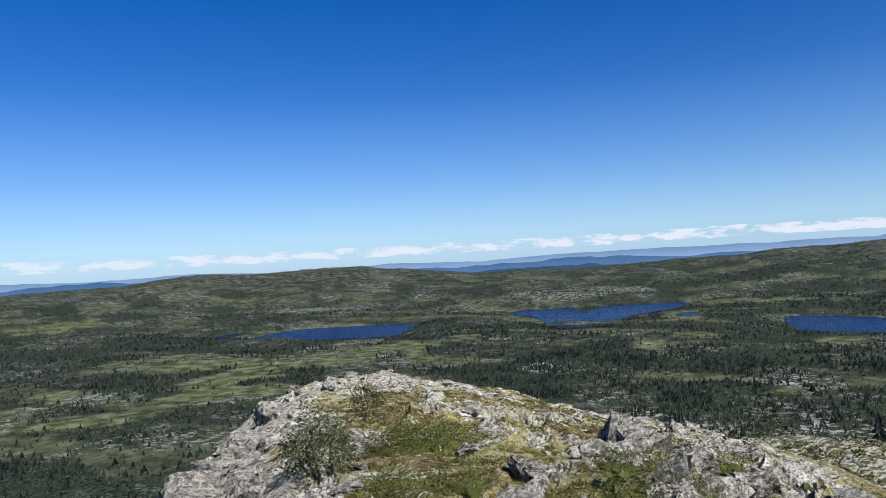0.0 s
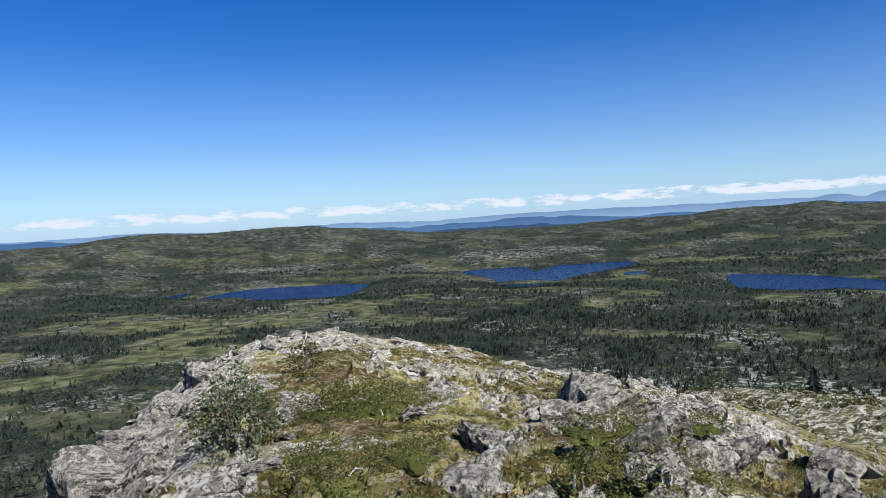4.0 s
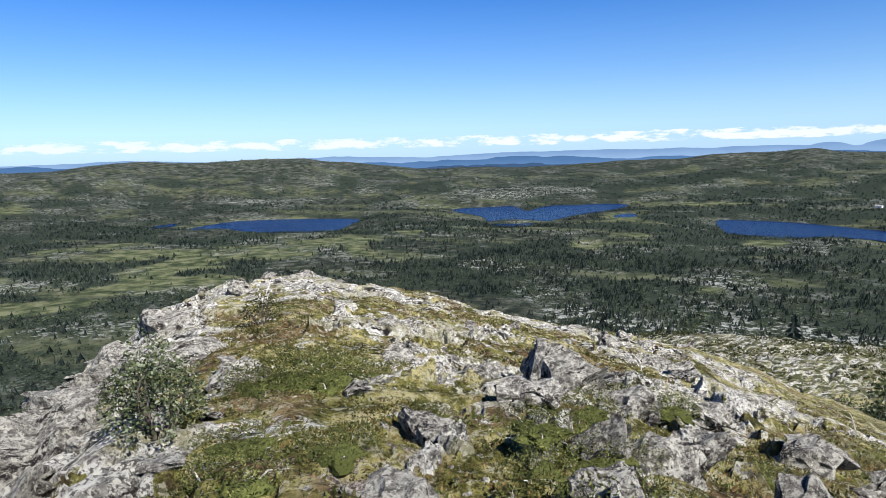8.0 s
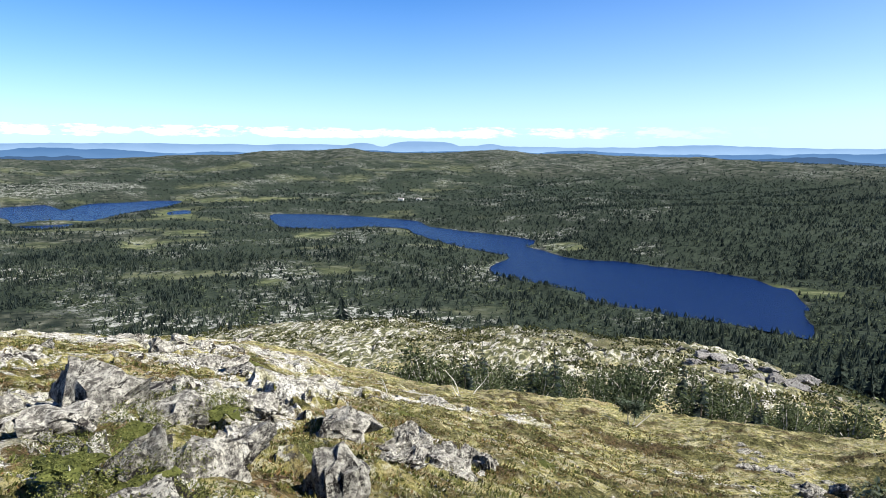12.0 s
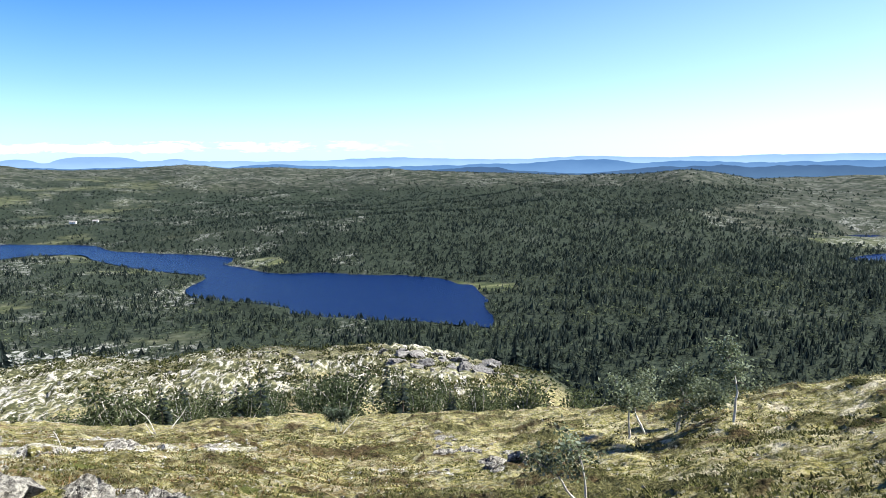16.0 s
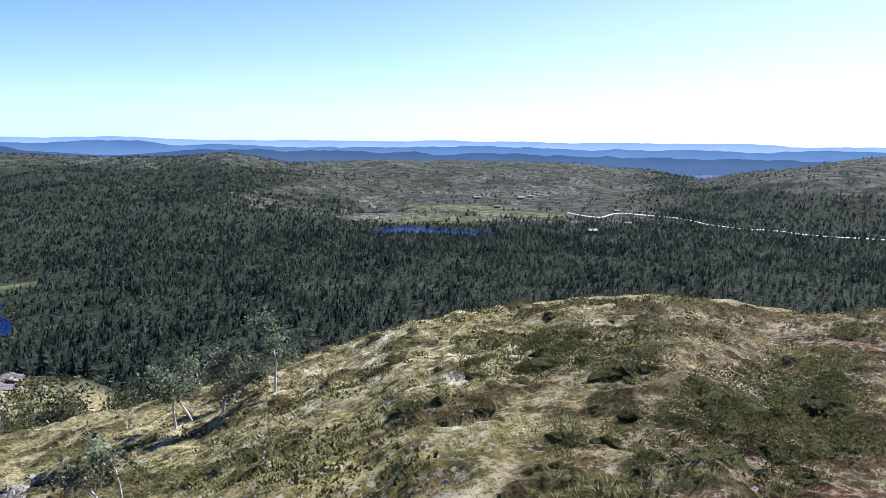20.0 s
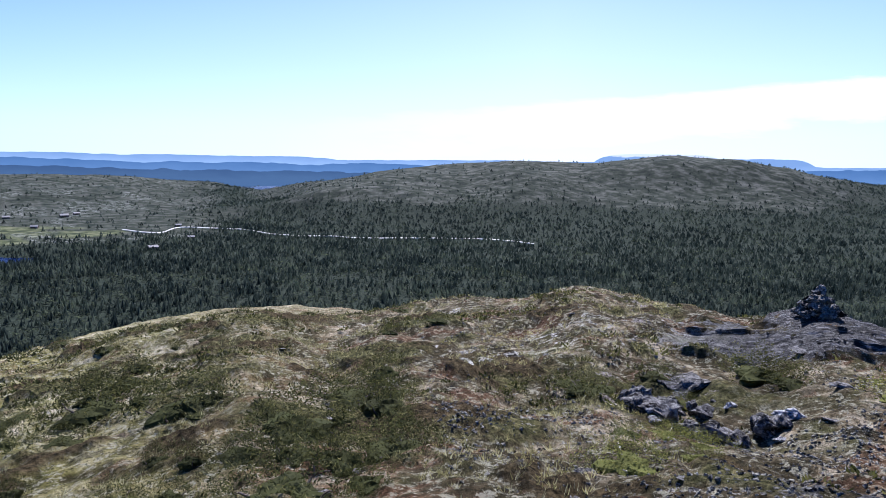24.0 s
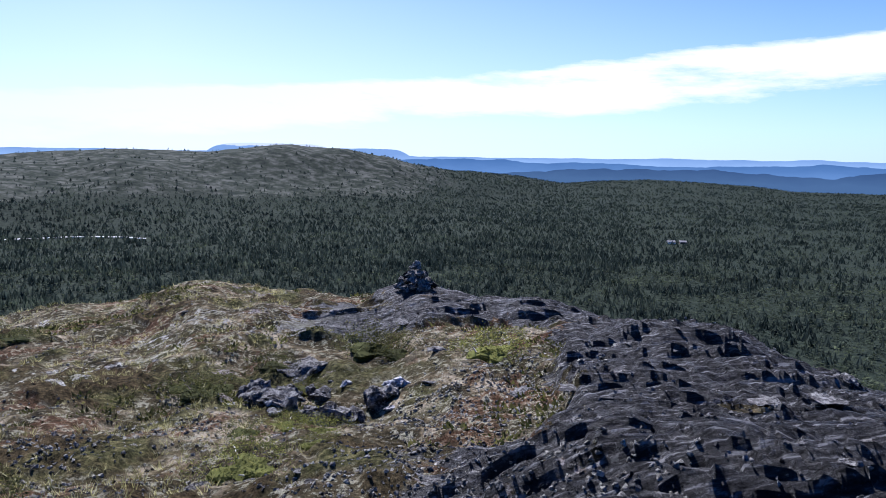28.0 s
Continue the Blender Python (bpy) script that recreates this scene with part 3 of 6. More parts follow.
def rock_colours(k):
    body = k.ramp(k.noise(4.0, 9, 0.66, (1, 2.0, 1, 0.45)), (0.38, (0.09, 0.083, 0.072)), (0.46, (0.25, 0.238, 0.21)), (0.53, (0.44, 0.425, 0.375)), (0.61, (0.63, 0.615, 0.56)))
    spots = k.ramp(k.noise(18.0, 5, 0.75), (0.52, 0.0), (0.545, 0.85))
    c = k.mix(spots, body, (0.68, 0.665, 0.56))
    dark = k.ramp(k.noise(30.0, 5, 0.78), (0.53, 0.0), (0.55, 0.9))
    c = k.mix(dark, c, (0.065, 0.06, 0.055))
    crack = k.ramp(k.noise(2.2, 9, 0.66, (1.0, 1.9, 1.4, 0.45)), (0.40, 0.0), (0.42, 1.0))
    c = k.mix(crack, (0.025, 0.022, 0.02), c)
    vein = k.ramp(k.noise(0.42, 9, 0.66, (1.0, 3.0, 2.0, 0.6)), (0.51, 1.0), (0.54, 0.0))
    c = k.mix(k.math("MULTIPLY", vein, k.attr("outlying")), c, (0.055, 0.058, 0.028))
    yel = k.ramp(k.noise(1.3, 8, 0.66), (0.51, 0.0), (0.59, 0.6))
    return k.mix(yel, c, (0.29, 0.275, 0.15))


def make_ground():
    k = Mat("heath_and_rock", 1.0, 0.03)
    rock = rock_colours(k)
    # dark slate bedding; its palest thin streaks are sun glints put into the colour
    beds_and_glints = k.ramp(k.noise(3.0, 9, 0.66, (1, 9.0, 5, 0.38)), (0.40, (0.012, 0.012, 0.012)), (0.50, (0.030, 0.029, 0.028)), (0.57, (0.066, 0.064, 0.061)), (0.63, (0.27, 0.265, 0.255)))
    beds_and_glints = k.mix(k.ramp(k.noise(14, 6, 0.75), (0.55, 0.0), (0.60, 0.4)), beds_and_glints, (0.18, 0.18, 0.165))
    stone = k.mix(k.attr("slate"), rock, beds_and_glints)
    # moss, crowberry, rust-red bearberry, pale reindeer lichen
    moss = k.ramp(k.noise(3.0, 9, 0.66), (0.39, (0.03, 0.032, 0.010)), (0.46, (0.125, 0.122, 0.033)), (0.53, (0.26, 0.235, 0.075)), (0.60, (0.46, 0.41, 0.20)))
    red = k.ramp(k.noise(0.9, 9, 0.66), (0.50, 0.0), (0.57, 0.75))
    rust = k.ramp(k.noise(8.0, 6, 0.78), (0.42, (0.065, 0.042, 0.026)), (0.56, (0.23, 0.145, 0.085)))
    heath = k.mix(red, moss, rust)
    straw = k.ramp(k.noise(1.2, 9, 0.66, (1, 1.8, 1, 0.2)), (0.42, (0.09, 0.092, 0.03)), (0.47, (0.24, 0.228, 0.08)), (0.52, (0.50, 0.455, 0.235)), (0.58, (0.74, 0.67, 0.47)))
    green = k.ramp(k.noise(0.7, 9, 0.66, (1, 1.5, 1, 0.2)), (0.45, 0.0), (0.51, 0.9))
    dry = k.mix(green, straw, moss)
    dry = k.mix(k.ramp(k.noise(0.9, 9, 0.66, (1, 1.6, 1, 2.0)), (0.57, 0.0), (0.61, 0.7)), dry, rust)
    heath = k.mix(k.attr("dry"), heath, dry)
    brown = k.ramp(k.noise(2.0, 9, 0.66), (0.41, (0.028, 0.024, 0.015)), (0.48, (0.095, 0.074, 0.042)), (0.54, (0.21, 0.165, 0.095)), (0.60, (0.48, 0.405, 0.28)))
    brown = k.mix(k.ramp(k.noise(0.8, 9, 0.66), (0.52, 0.0), (0.57, 0.75)), brown, (0.085, 0.085, 0.03))
    brown = k.mix(k.ramp(k.noise(0.45, 9, 0.66, (1, 2.0, 1, 0.3)), (0.49, 0.0), (0.54, 0.75)), brown, k.ramp(k.noise(7.0, 6, 0.78), (0.42, (0.022, 0.018, 0.010)), (0.58, (0.10, 0.082, 0.042))))
    brown = k.mix(k.ramp(k.noise(0.6, 9, 0.66, (1, 1.8, 1, 1.1)), (0.53, 0.0), (0.58, 0.75)), brown, k.ramp(k.noise(9.0, 6, 0.78), (0.42, (0.07, 0.036, 0.02)), (0.58, (0.27, 0.15, 0.085))))
    heath = k.mix(k.attr("south"), heath, brown)
    lichen = k.ramp(k.noise(9.0, 7, 0.78), (0.53, 0.0), (0.57, 0.8))
    heath = k.mix(lichen, heath, (0.44, 0.42, 0.30))
    gaps = k.ramp(k.noise(22.0, 6, 0.8), (0.43, 0.75), (0.48, 0.0))
    heath = k.mix(gaps, heath, (0.03, 0.028, 0.014))
    grit = k.ramp(k.noise(30.0, 6, 0.8), (0.41, (0.065, 0.05, 0.042)), (0.5, (0.22, 0.185, 0.16)), (0.57, (0.46, 0.425, 0.39)))
    clump = k.ramp(k.noise(14.0, 8, 0.72), (0.36, (0.018, 0.019, 0.009)), (0.47, (0.060, 0.060, 0.024)), (0.56, (0.13, 0.122, 0.048)), (0.66, (0.27, 0.235, 0.11)))
    clump = k.mix(k.ramp(k.noise(0.6, 5, 0.6), (0.47, 0.0), (0.55, 0.7)), clump, k.ramp(k.noise(14.0, 8, 0.72), (0.38, (0.012, 0.008, 0.006)), (0.62, (0.10, 0.062, 0.036))))
    heath = k.mix(k.attr("cushion"), heath, clump)
    worn = k.math("ADD", k.attr("worn"), k.math("MULTIPLY", k.math("SUBTRACT", k.noise(1.6, 9, 0.66), 0.5), 2.2))
    heath = k.mix(k.ramp(worn, (0.5, 0.0), (0.6, 1.0)), heath, grit)
    edge = k.math("ADD", k.attr("rock"), k.math("MULTIPLY", k.math("SUBTRACT", k.noise(4.0, 8, 0.66), 0.5), 1.8))
    edge = k.math("ADD", edge, k.math("MULTIPLY", k.math("SUBTRACT", k.noise(0.45, 9, 0.66, (1, 2.5, 1, 0.5)), 0.52), 1.9))
    bare = k.ramp(edge, (0.48, 0.0), (0.52, 1.0))
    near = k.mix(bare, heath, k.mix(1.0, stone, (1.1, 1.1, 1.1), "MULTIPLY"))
    gloss = k.math("MULTIPLY", k.math("MULTIPLY", bare, k.attr("slate")), k.ramp(k.noise(7.0, 7, 0.75, (1, 5.0, 3, 0.38)), (0.42, 0.2), (0.56, 1.0)))
    k.l.new(k.math("SUBTRACT", 1.0, k.math("MULTIPLY", gloss, 0.58)), k.b.inputs["Roughness"])
    k.l.new(k.math("ADD", k.math("MULTIPLY", gloss, 0.07), 0.02), k.b.inputs["Specular IOR Level"])
    floor_ = k.ramp(k.noise(0.06, 9, 0.66), (0.40, (0.011, 0.015, 0.012)), (0.49, (0.025, 0.029, 0.022)), (0.56, (0.048, 0.050, 0.037)), (0.63, (0.10, 0.10, 0.082)))
    tops = k.ramp(k.noise(0.035, 9, 0.66), (0.38, (0.013, 0.018, 0.014)), (0.48, (0.028, 0.034, 0.024)), (0.55, (0.054, 0.057, 0.046)), (0.64, (0.095, 0.094, 0.080)))
    floor_ = k.mix(k.attr("tops"), floor_, tops)
    floor_ = k.mix(k.attr("wood"), floor_, k.ramp(k.noise(0.2, 6, 0.66), (0.35, (0.012, 0.017, 0.013)), (0.65, (0.034, 0.042, 0.030))))
    floor_ = k.mix(k.attr("meadow"), floor_, k.ramp(k.noise(0.05, 9, 0.66), (0.40, (0.026, 0.034, 0.019)), (0.5, (0.066, 0.074, 0.036)), (0.60, (0.125, 0.126, 0.072))))
    stones = k.ramp(k.math("ADD", k.math("MULTIPLY", k.noise(0.075, 9, 0.66), 0.6), k.math("MULTIPLY", k.noise(0.3, 8, 0.66), 0.4)), (0.51, (0.024, 0.030, 0.019)), (0.56, (0.25, 0.247, 0.23)))
    floor_ = k.mix(k.attr("scree"), floor_, stones)
    k.color(k.mix(k.attr("valley"), k.mix(1.0, near, (0.78, 0.78, 0.78), "MULTIPLY"), k.mix(1.0, floor_, (0.86, 0.89, 0.86), "MULTIPLY")))
    b = k.math("ADD", k.noise(12.0, 9, 0.8), k.math("MULTIPLY", k.noise(50.0, 5, 0.8), 0.5))
    k.bump(b, 1.0, 0.06)
    return k.m


def make_water():
    k = Mat("lake_water", 0.22, 0.09)
    k.color((0.0010, 0.0065, 0.036))
    k.b.inputs["IOR"].default_value = 1.33
    k.bump(k.noise(0.30, 5, 0.65, (1.0, 2.5, 1.0, 0.4)), 0.6, 1.2)
    return k.m


def make_leaf(name, dark, mid, light, rough=0.6, through_=0.4):
    """Thin leaves that let some light through."""
    k = Mat(name, 0.9, 0.06)
    g = k.n.new("ShaderNodeNewGeometry")
    c = k.ramp(g.outputs["Random Per Island"], (0.0, dark), (0.55, mid), (1.0, light))
    n = k.ramp(k.noise(2.0, 3), (0.35, 0.45), (0.65, 0.9))
    c = k.mix(1.0, c, n, "MULTIPLY")
    c = k.mix(1.0, c, k.ramp(k.noise(0.016, 6, 0.62), (0.38, (0.55, 0.62, 0.66)), (0.52, (0.92, 0.95, 0.92)), (0.64, (1.3, 1.3, 1.12))), "MULTIPLY")
    k.color(c)
    t = k.n.new("ShaderNodeBsdfTranslucent")
    k.l.new(c, t.inputs[0])
    m = k.node("ShaderNodeMixShader", Fac=through_)
    k.l.new(k.b.outputs[0], m.inputs[1])
    k.l.new(t.outputs[0], m.inputs[2])
    k.l.new(m.outputs[0], k.n["Material Output"].inputs[0])
    return k.m


def make_plain(name, c, rough=0.8, var=0.25, scale=6.0, spec=0.3, metal=0.0):
    k = Mat(name, rough, spec)
    d = tuple(v * (1 - var) for v in c)
    u = tuple(min(1, v * (1 + var)) for v in c)
    f = k.noise(scale, 6, 0.65)
    k.color(k.ramp(f, (0.3, d), (0.7, u)))
    k.b.inputs["Metallic"].default_value = metal
    k.bump(f, 0.4, 0.02)
    return k.m


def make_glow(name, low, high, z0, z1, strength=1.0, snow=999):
    """Plain glowing far distance, air haze put into its colour, paler towards its foot, snow on what rises above that
    level.
    """
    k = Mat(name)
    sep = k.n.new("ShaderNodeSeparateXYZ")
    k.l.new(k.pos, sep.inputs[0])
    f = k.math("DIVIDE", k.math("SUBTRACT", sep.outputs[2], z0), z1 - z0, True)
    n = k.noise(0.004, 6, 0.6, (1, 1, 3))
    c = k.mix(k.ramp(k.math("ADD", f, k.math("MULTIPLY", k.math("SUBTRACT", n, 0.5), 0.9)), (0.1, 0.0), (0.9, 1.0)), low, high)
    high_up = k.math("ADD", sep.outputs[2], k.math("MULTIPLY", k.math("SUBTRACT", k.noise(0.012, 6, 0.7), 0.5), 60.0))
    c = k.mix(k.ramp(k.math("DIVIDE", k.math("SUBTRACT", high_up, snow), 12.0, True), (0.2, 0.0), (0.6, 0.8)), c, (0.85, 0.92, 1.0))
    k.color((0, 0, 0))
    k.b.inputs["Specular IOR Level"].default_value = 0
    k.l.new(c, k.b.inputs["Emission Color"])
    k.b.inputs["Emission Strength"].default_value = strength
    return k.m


M_GROUND = make_ground()
M_WATER = make_water()
M_SPRUCE = make_leaf("spruce_needles", (0.016, 0.024, 0.021), (0.045, 0.060, 0.050), (0.098, 0.117, 0.088), 0.7, 0.45)
M_SLOPE = make_leaf("slope_birch_leaves", (0.055, 0.068, 0.032), (0.11, 0.13, 0.058), (0.19, 0.21, 0.105), 0.6, 0.45)
M_BIRCH = make_leaf("birch_leaves", (0.040, 0.052, 0.033), (0.080, 0.098, 0.060), (0.125, 0.145, 0.086), 0.6, 0.40)


def mesh_from(name, verts, faces, mat=None, smooth=False):
    """Mesh from arrays; faces all with the same number of corners."""
    me = bpy.data.meshes.new(name)
    verts, faces = np.asarray(verts, np.float32), np.asarray(faces, np.int32)
    me.vertices.add(len(verts))
    me.vertices.foreach_set("co", verts.ravel())
    k = faces.shape[1]
    me.loops.add(faces.size)
    me.loops.foreach_set("vertex_index", faces.ravel())
    me.polygons.add(len(faces))
    me.polygons.foreach_set("loop_start", np.arange(len(faces), dtype=np.int32) * k)
    me.polygons.foreach_set("loop_total", np.full(len(faces), k, np.int32))
    me.polygons.foreach_set("use_smooth", np.full(len(faces), smooth))
    me.update(calc_edges=True)
    if mat:
        me.materials.append(mat)
    return me


# ---- ground: one sheet out to the horizon ----
MEADOWS = [(-43.9, -9.5, 8.2, 0.62), (-32.8, -8.0, 2.7, 0.38), (-22.8, -6.8, 3.2, 0.43), (-36.7, -8.8, 2.7, 0.48), (-14, -7.3, 7.5, 0.75), (-21, -8.1, 4.5, 0.5), (-9, -6.6, 3.5, 0.35), (-20, -9.2, 6.0, 0.6), (-32, -10.0, 5, .5), (-43, -9.7, 7, 0.6), (-41, -19.5, 5, 1.3), (-47, -16.5, 4, .8), (-26, -6.0, 4, .22), (-14.5, -4.6, 4, .16), (-2, -6.0, 1.5, .25), (-33, -3.0, 3.5, 0.35),
           (12.9, -7.4, 1.7, 0.42), (16.3, -6.5, 1.6, 0.25), (15.2, -5.0, 1.3, 0.4), (22.5, -10.7, 1.2, 0.35), (46.5, -8.0, 2.6, 0.42), (63.5, -10.4, 3.2, 0.5), (21, -4.0, 5, .15), (-3, -8.3, 2, .3), (0.5, -4.0, 2.5, .15),
           (96, -6.0, 6, 0.40), (104, -5.6, 5, 0.25), (100, -5.2, 6, .25), (26, -7.0, 1.6, .3)]


def wood_density(x, y, z):
    """Share of ground under spruce and birch."""
    r, az = np.hypot(x, y), bearing(x, y)
    az = np.where(az < -160, az + 360, az)
    el = np.degrees(np.arctan2(z - EYE, r))
    n = fbm(x / 130, y / 130, 4, 111)
    thick = step(38, 60, az + (n - .5) * 30)                    # closed forest in the east and south
    d = (0.30 + 0.68 * step(0.36, 0.54, n)) * (1 - thick) + thick * (0.30 + 1.1 * step(0.30, 0.52, n))
    # dark wood thickened on these far hills in place of a cloud's shadow
    d = np.maximum(d, 0.9 * step(12, 20, az) * (1 - step(40, 50, az)) * step(1500, 1800, r))
    d = np.maximum(d, 0.8 * step(6, 14, az + (n - .5) * 12) * step(190, 240, r + (n - .5) * 60))
    d = np.maximum(d, 0.88 * step(-8, -18, az) * step(-10.3, -11.5, el + (n - .5) * 2) * step(0.30, 0.42, n))   # wooded foot of the hill in the north-west
    d *= 1 - 0.7 * step(-1.5, -0.5, el + (n - .5) * 1.5)      # bare tops
    d *= 1 - 0.7 * step(36, 46, az) * (1 - step(96, 104, az)) * step(-2.6, -1.6, el + (n - .5) * 1.6)
    d *= 1 - 0.93 * step(80, 92, az + (n - .5) * 22) * (1 - step(112, 120, az)) * step(-6.8, -5.4, el + (n - .5) * 1.2)
    d *= 1 - 0.9 * step(116, 120, az) * (1 - step(160, 168, az)) * step(-4.0, -2.4, el + (n - .5) * 2)
    d *= step(60, 150, r)
    for ma, m_e, mw, mh in MEADOWS:
        d *= 0.04 + 0.96 * step(0.75, 1.1, np.hypot((az - ma) / mw, (el - m_e) / mh) + (fbm(x / 45, y / 45, 4, 91) - .5) * 1.6)
    d *= 1 - 0.8 * step(0.60, 0.66, fbm((x * 0.9 - y * 0.4) / 190, (y * 0.9 + x * 0.4) / 75, 5, 97)) * step(420, 520, r) * (1 - step(34, 46, az))
    d = np.where(z < LAKE + 0.3, 0, d)
    d *= 1 - 0.95 * step(0.3, 0.6, rocky(x, y))
    return d


def build_ground():
    az = np.unique(np.concatenate([np.arange(-54, 199.1, 0.30), np.arange(199, 306.1, 2.0)]))[:-1]
    rr = [0.0, 0.35]
    while rr[-1] < 4870:
        rr.append(rr[-1] + .09 if rr[-1] < 1.9 else rr[-1] * (1.008 if rr[-1] < 14 else 1.010 if rr[-1] < 20 else 1.016 if rr[-1] < 70 or 420 < rr[-1] < 1500 else 1.027) + 0.012)
    rr = np.array(rr)
    A, R = np.meshgrid(np.radians(az), rr[1:], indexing="ij")
    x, y = R * np.sin(A), R * np.cos(A)
    shp = x.shape
    x, y = x.ravel(), y.ravel()
    rock = rocky(x, y)
    z = land(x, y) + relief(x, y, rock)
    na, nr = shp
    idx = np.arange(na * nr).reshape(shp)
    nxt = np.roll(idx, -1, 0)
    quads = np.stack([idx[:, :-1], idx[:, 1:], nxt[:, 1:], nxt[:, :-1]], -1).reshape(-1, 4)[:, ::-1]
    hub = na * nr
    # close the hub with thin quads
    i0 = idx[:, 0]
    cap = np.stack([np.full(na // 2, hub), i0[0:na // 2 * 2:2], i0[1:na // 2 * 2:2], np.roll(i0, -2)[0:na // 2 * 2:2]], -1)[:, ::-1]
    verts = np.concatenate([np.stack([x, y, z], -1), [[0, 0, z[i0].mean()]]])
    me = mesh_from("ground", verts, np.concatenate([quads, cap]), M_GROUND, True)
    flat = np.hypot(*verts[np.concatenate([quads, cap])[:, 0], :2].T) > 45      # crisp breaks near by
    middle = verts[np.concatenate([quads, cap])[:, 0], :2]
    flat &= ~((np.degrees(np.arctan2(middle[:, 0], middle[:, 1])) % 360 > 200) & (np.hypot(*middle.T) <= 45))
    me.polygons.foreach_set("use_smooth", flat)
    r, azd = np.hypot(x, y), bearing(x, y)
    azd = np.where(azd < -160, azd + 360, azd)
    valley = step(70, 110, r) * (1 - rock)
    el = np.degrees(np.arctan2(z - EYE, r))
    wob = fbm(x / 45, y / 45, 4, 91) - 0.5
    mead = np.zeros_like(x)
    for ma, m_e, mw, mh in MEADOWS:
        d = np.hypot((azd - ma) / mw, (el - m_e) / mh) + wob * 1.6
        mead = np.maximum(mead, step(1.05, 0.85, d))
    bog = 0.6 * step(0.60, 0.66, fbm((x * 0.9 - y * 0.4) / 190, (y * 0.9 + x * 0.4) / 75, 5, 97)) * step(420, 520, r) * (1 - step(2600, 3000, r)) * (1 - step(34, 46, azd))
    mead = np.maximum(mead, bog)
    mead *= step(250, 300, r)
    scree = np.maximum(0.6 * step(0.57, 0.68, fbm(x / 70, y / 70, 5, 95)), 0.35 * step(0.52, 0.64, fbm(x / 55, y / 55, 5, 96)) * step(4, 10, azd) * (1 - step(34, 44, azd)) * step(-15, -13.5, el) * (1 - step(-9, -7.5, el))) * step(90, 140, r) * (1 - step(3000, 3500, r))
    for sa, se, sw, sh in ((5.5, -3.0, 5, 0.55), (-14, -3.1, 5, 0.25), (8.5, -11.2, 2.2, 0.7), (22.8, -9.9, 1.6, 0.5), (24, -14, 14, 1.2), (13, -13, 6, 1.0), (10.5, -2.8, 3, .35), (5, -8.9, 3, .6), (70, -2.7, 1.5, .3)):
        d = np.hypot((azd - sa) / sw, (el - se) / sh) + wob * 1.2
        scree = np.maximum(scree, step(1.1, 0.7, d) * step(90, 120, r))
    dry = step(66, 92, azd) * (1 - step(158, 170, azd)) * step(0.30, 0.55, fbm(x / 4, y / 4, 4, 99)) + step(20, 45, azd) * (1 - step(66, 92, azd)) * 0.35
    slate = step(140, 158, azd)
    wood = wood_density(x, y, z)
    tops = step(-2.6, -1.4, el + wob * 1.6) * step(1200, 1500, r) + step(116, 122, azd) * (1 - step(162, 168, azd)) * step(-4.4, -2.6, el + wob * 2) * step(700, 1000, r) + step(80, 94, azd + wob * 22) * (1 - step(112, 122, azd)) * step(-6.6, -5.4, el + wob) * 0.8
    worn = 0.30 * step(138, 146, azd) * (1 - step(150, 156, azd)) * step(6, 8, r) + 0.35 * step(-12, -4, azd) * (1 - step(4, 10, azd)) * (1 - step(5, 7, r)) + 0.45 * step(148, 156, azd) * (1 - step(4.5, 6.5, r))
    scree *= 1 - step(0.5, 0.9, wood) * (azd > 55)
    scree *= 1 - 0.85 * step(112, 120, azd)
    scree *= 1 - 0.8 * step(-18, -27, azd) * (1 - step(380, 480, r))
    mead = np.maximum(mead, 0.4 * step(0.54, 0.62, fbm(x / 60, y / 35, 4, 93)) * step(-22, -30, azd) * step(120, 170, r) * (1 - step(380, 450, r)))
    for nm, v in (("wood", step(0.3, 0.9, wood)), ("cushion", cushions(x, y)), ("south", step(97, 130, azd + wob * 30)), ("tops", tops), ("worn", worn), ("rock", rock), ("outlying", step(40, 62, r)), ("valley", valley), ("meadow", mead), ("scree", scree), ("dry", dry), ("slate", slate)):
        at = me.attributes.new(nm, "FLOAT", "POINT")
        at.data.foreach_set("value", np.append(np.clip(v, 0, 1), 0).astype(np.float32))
    return tagged(new("ground", me), "mossy rocky mountain summit above a wooded valley", "ground", kind="structure")


build_ground()

# ---- water ----
for nm, ring in OUTLINE.items():
    lv = LEVEL.get(nm, LAKE)
    c = ring.mean(0)
    bm = bmesh.new()
    vs = [bm.verts.new((*(c + (p - c) * 1.0), lv)) for p in ring]
    bm.faces.new(vs)
    bmesh.ops.triangulate(bm, faces=bm.faces[:])
    bmesh.ops.recalc_face_normals(bm, faces=bm.faces[:])
    me = bpy.data.meshes.new("water")
    bm.to_mesh(me)
    bm.free()
    if me.polygons[0].normal.z < 0:
        me.flip_normals()
    me.materials.append(M_WATER)
    tagged(new("water", me), "deep blue lake water rippled by the wind", "lake" if "lake" in nm else "pond", kind="structure")

# ---- far blue ranges ----


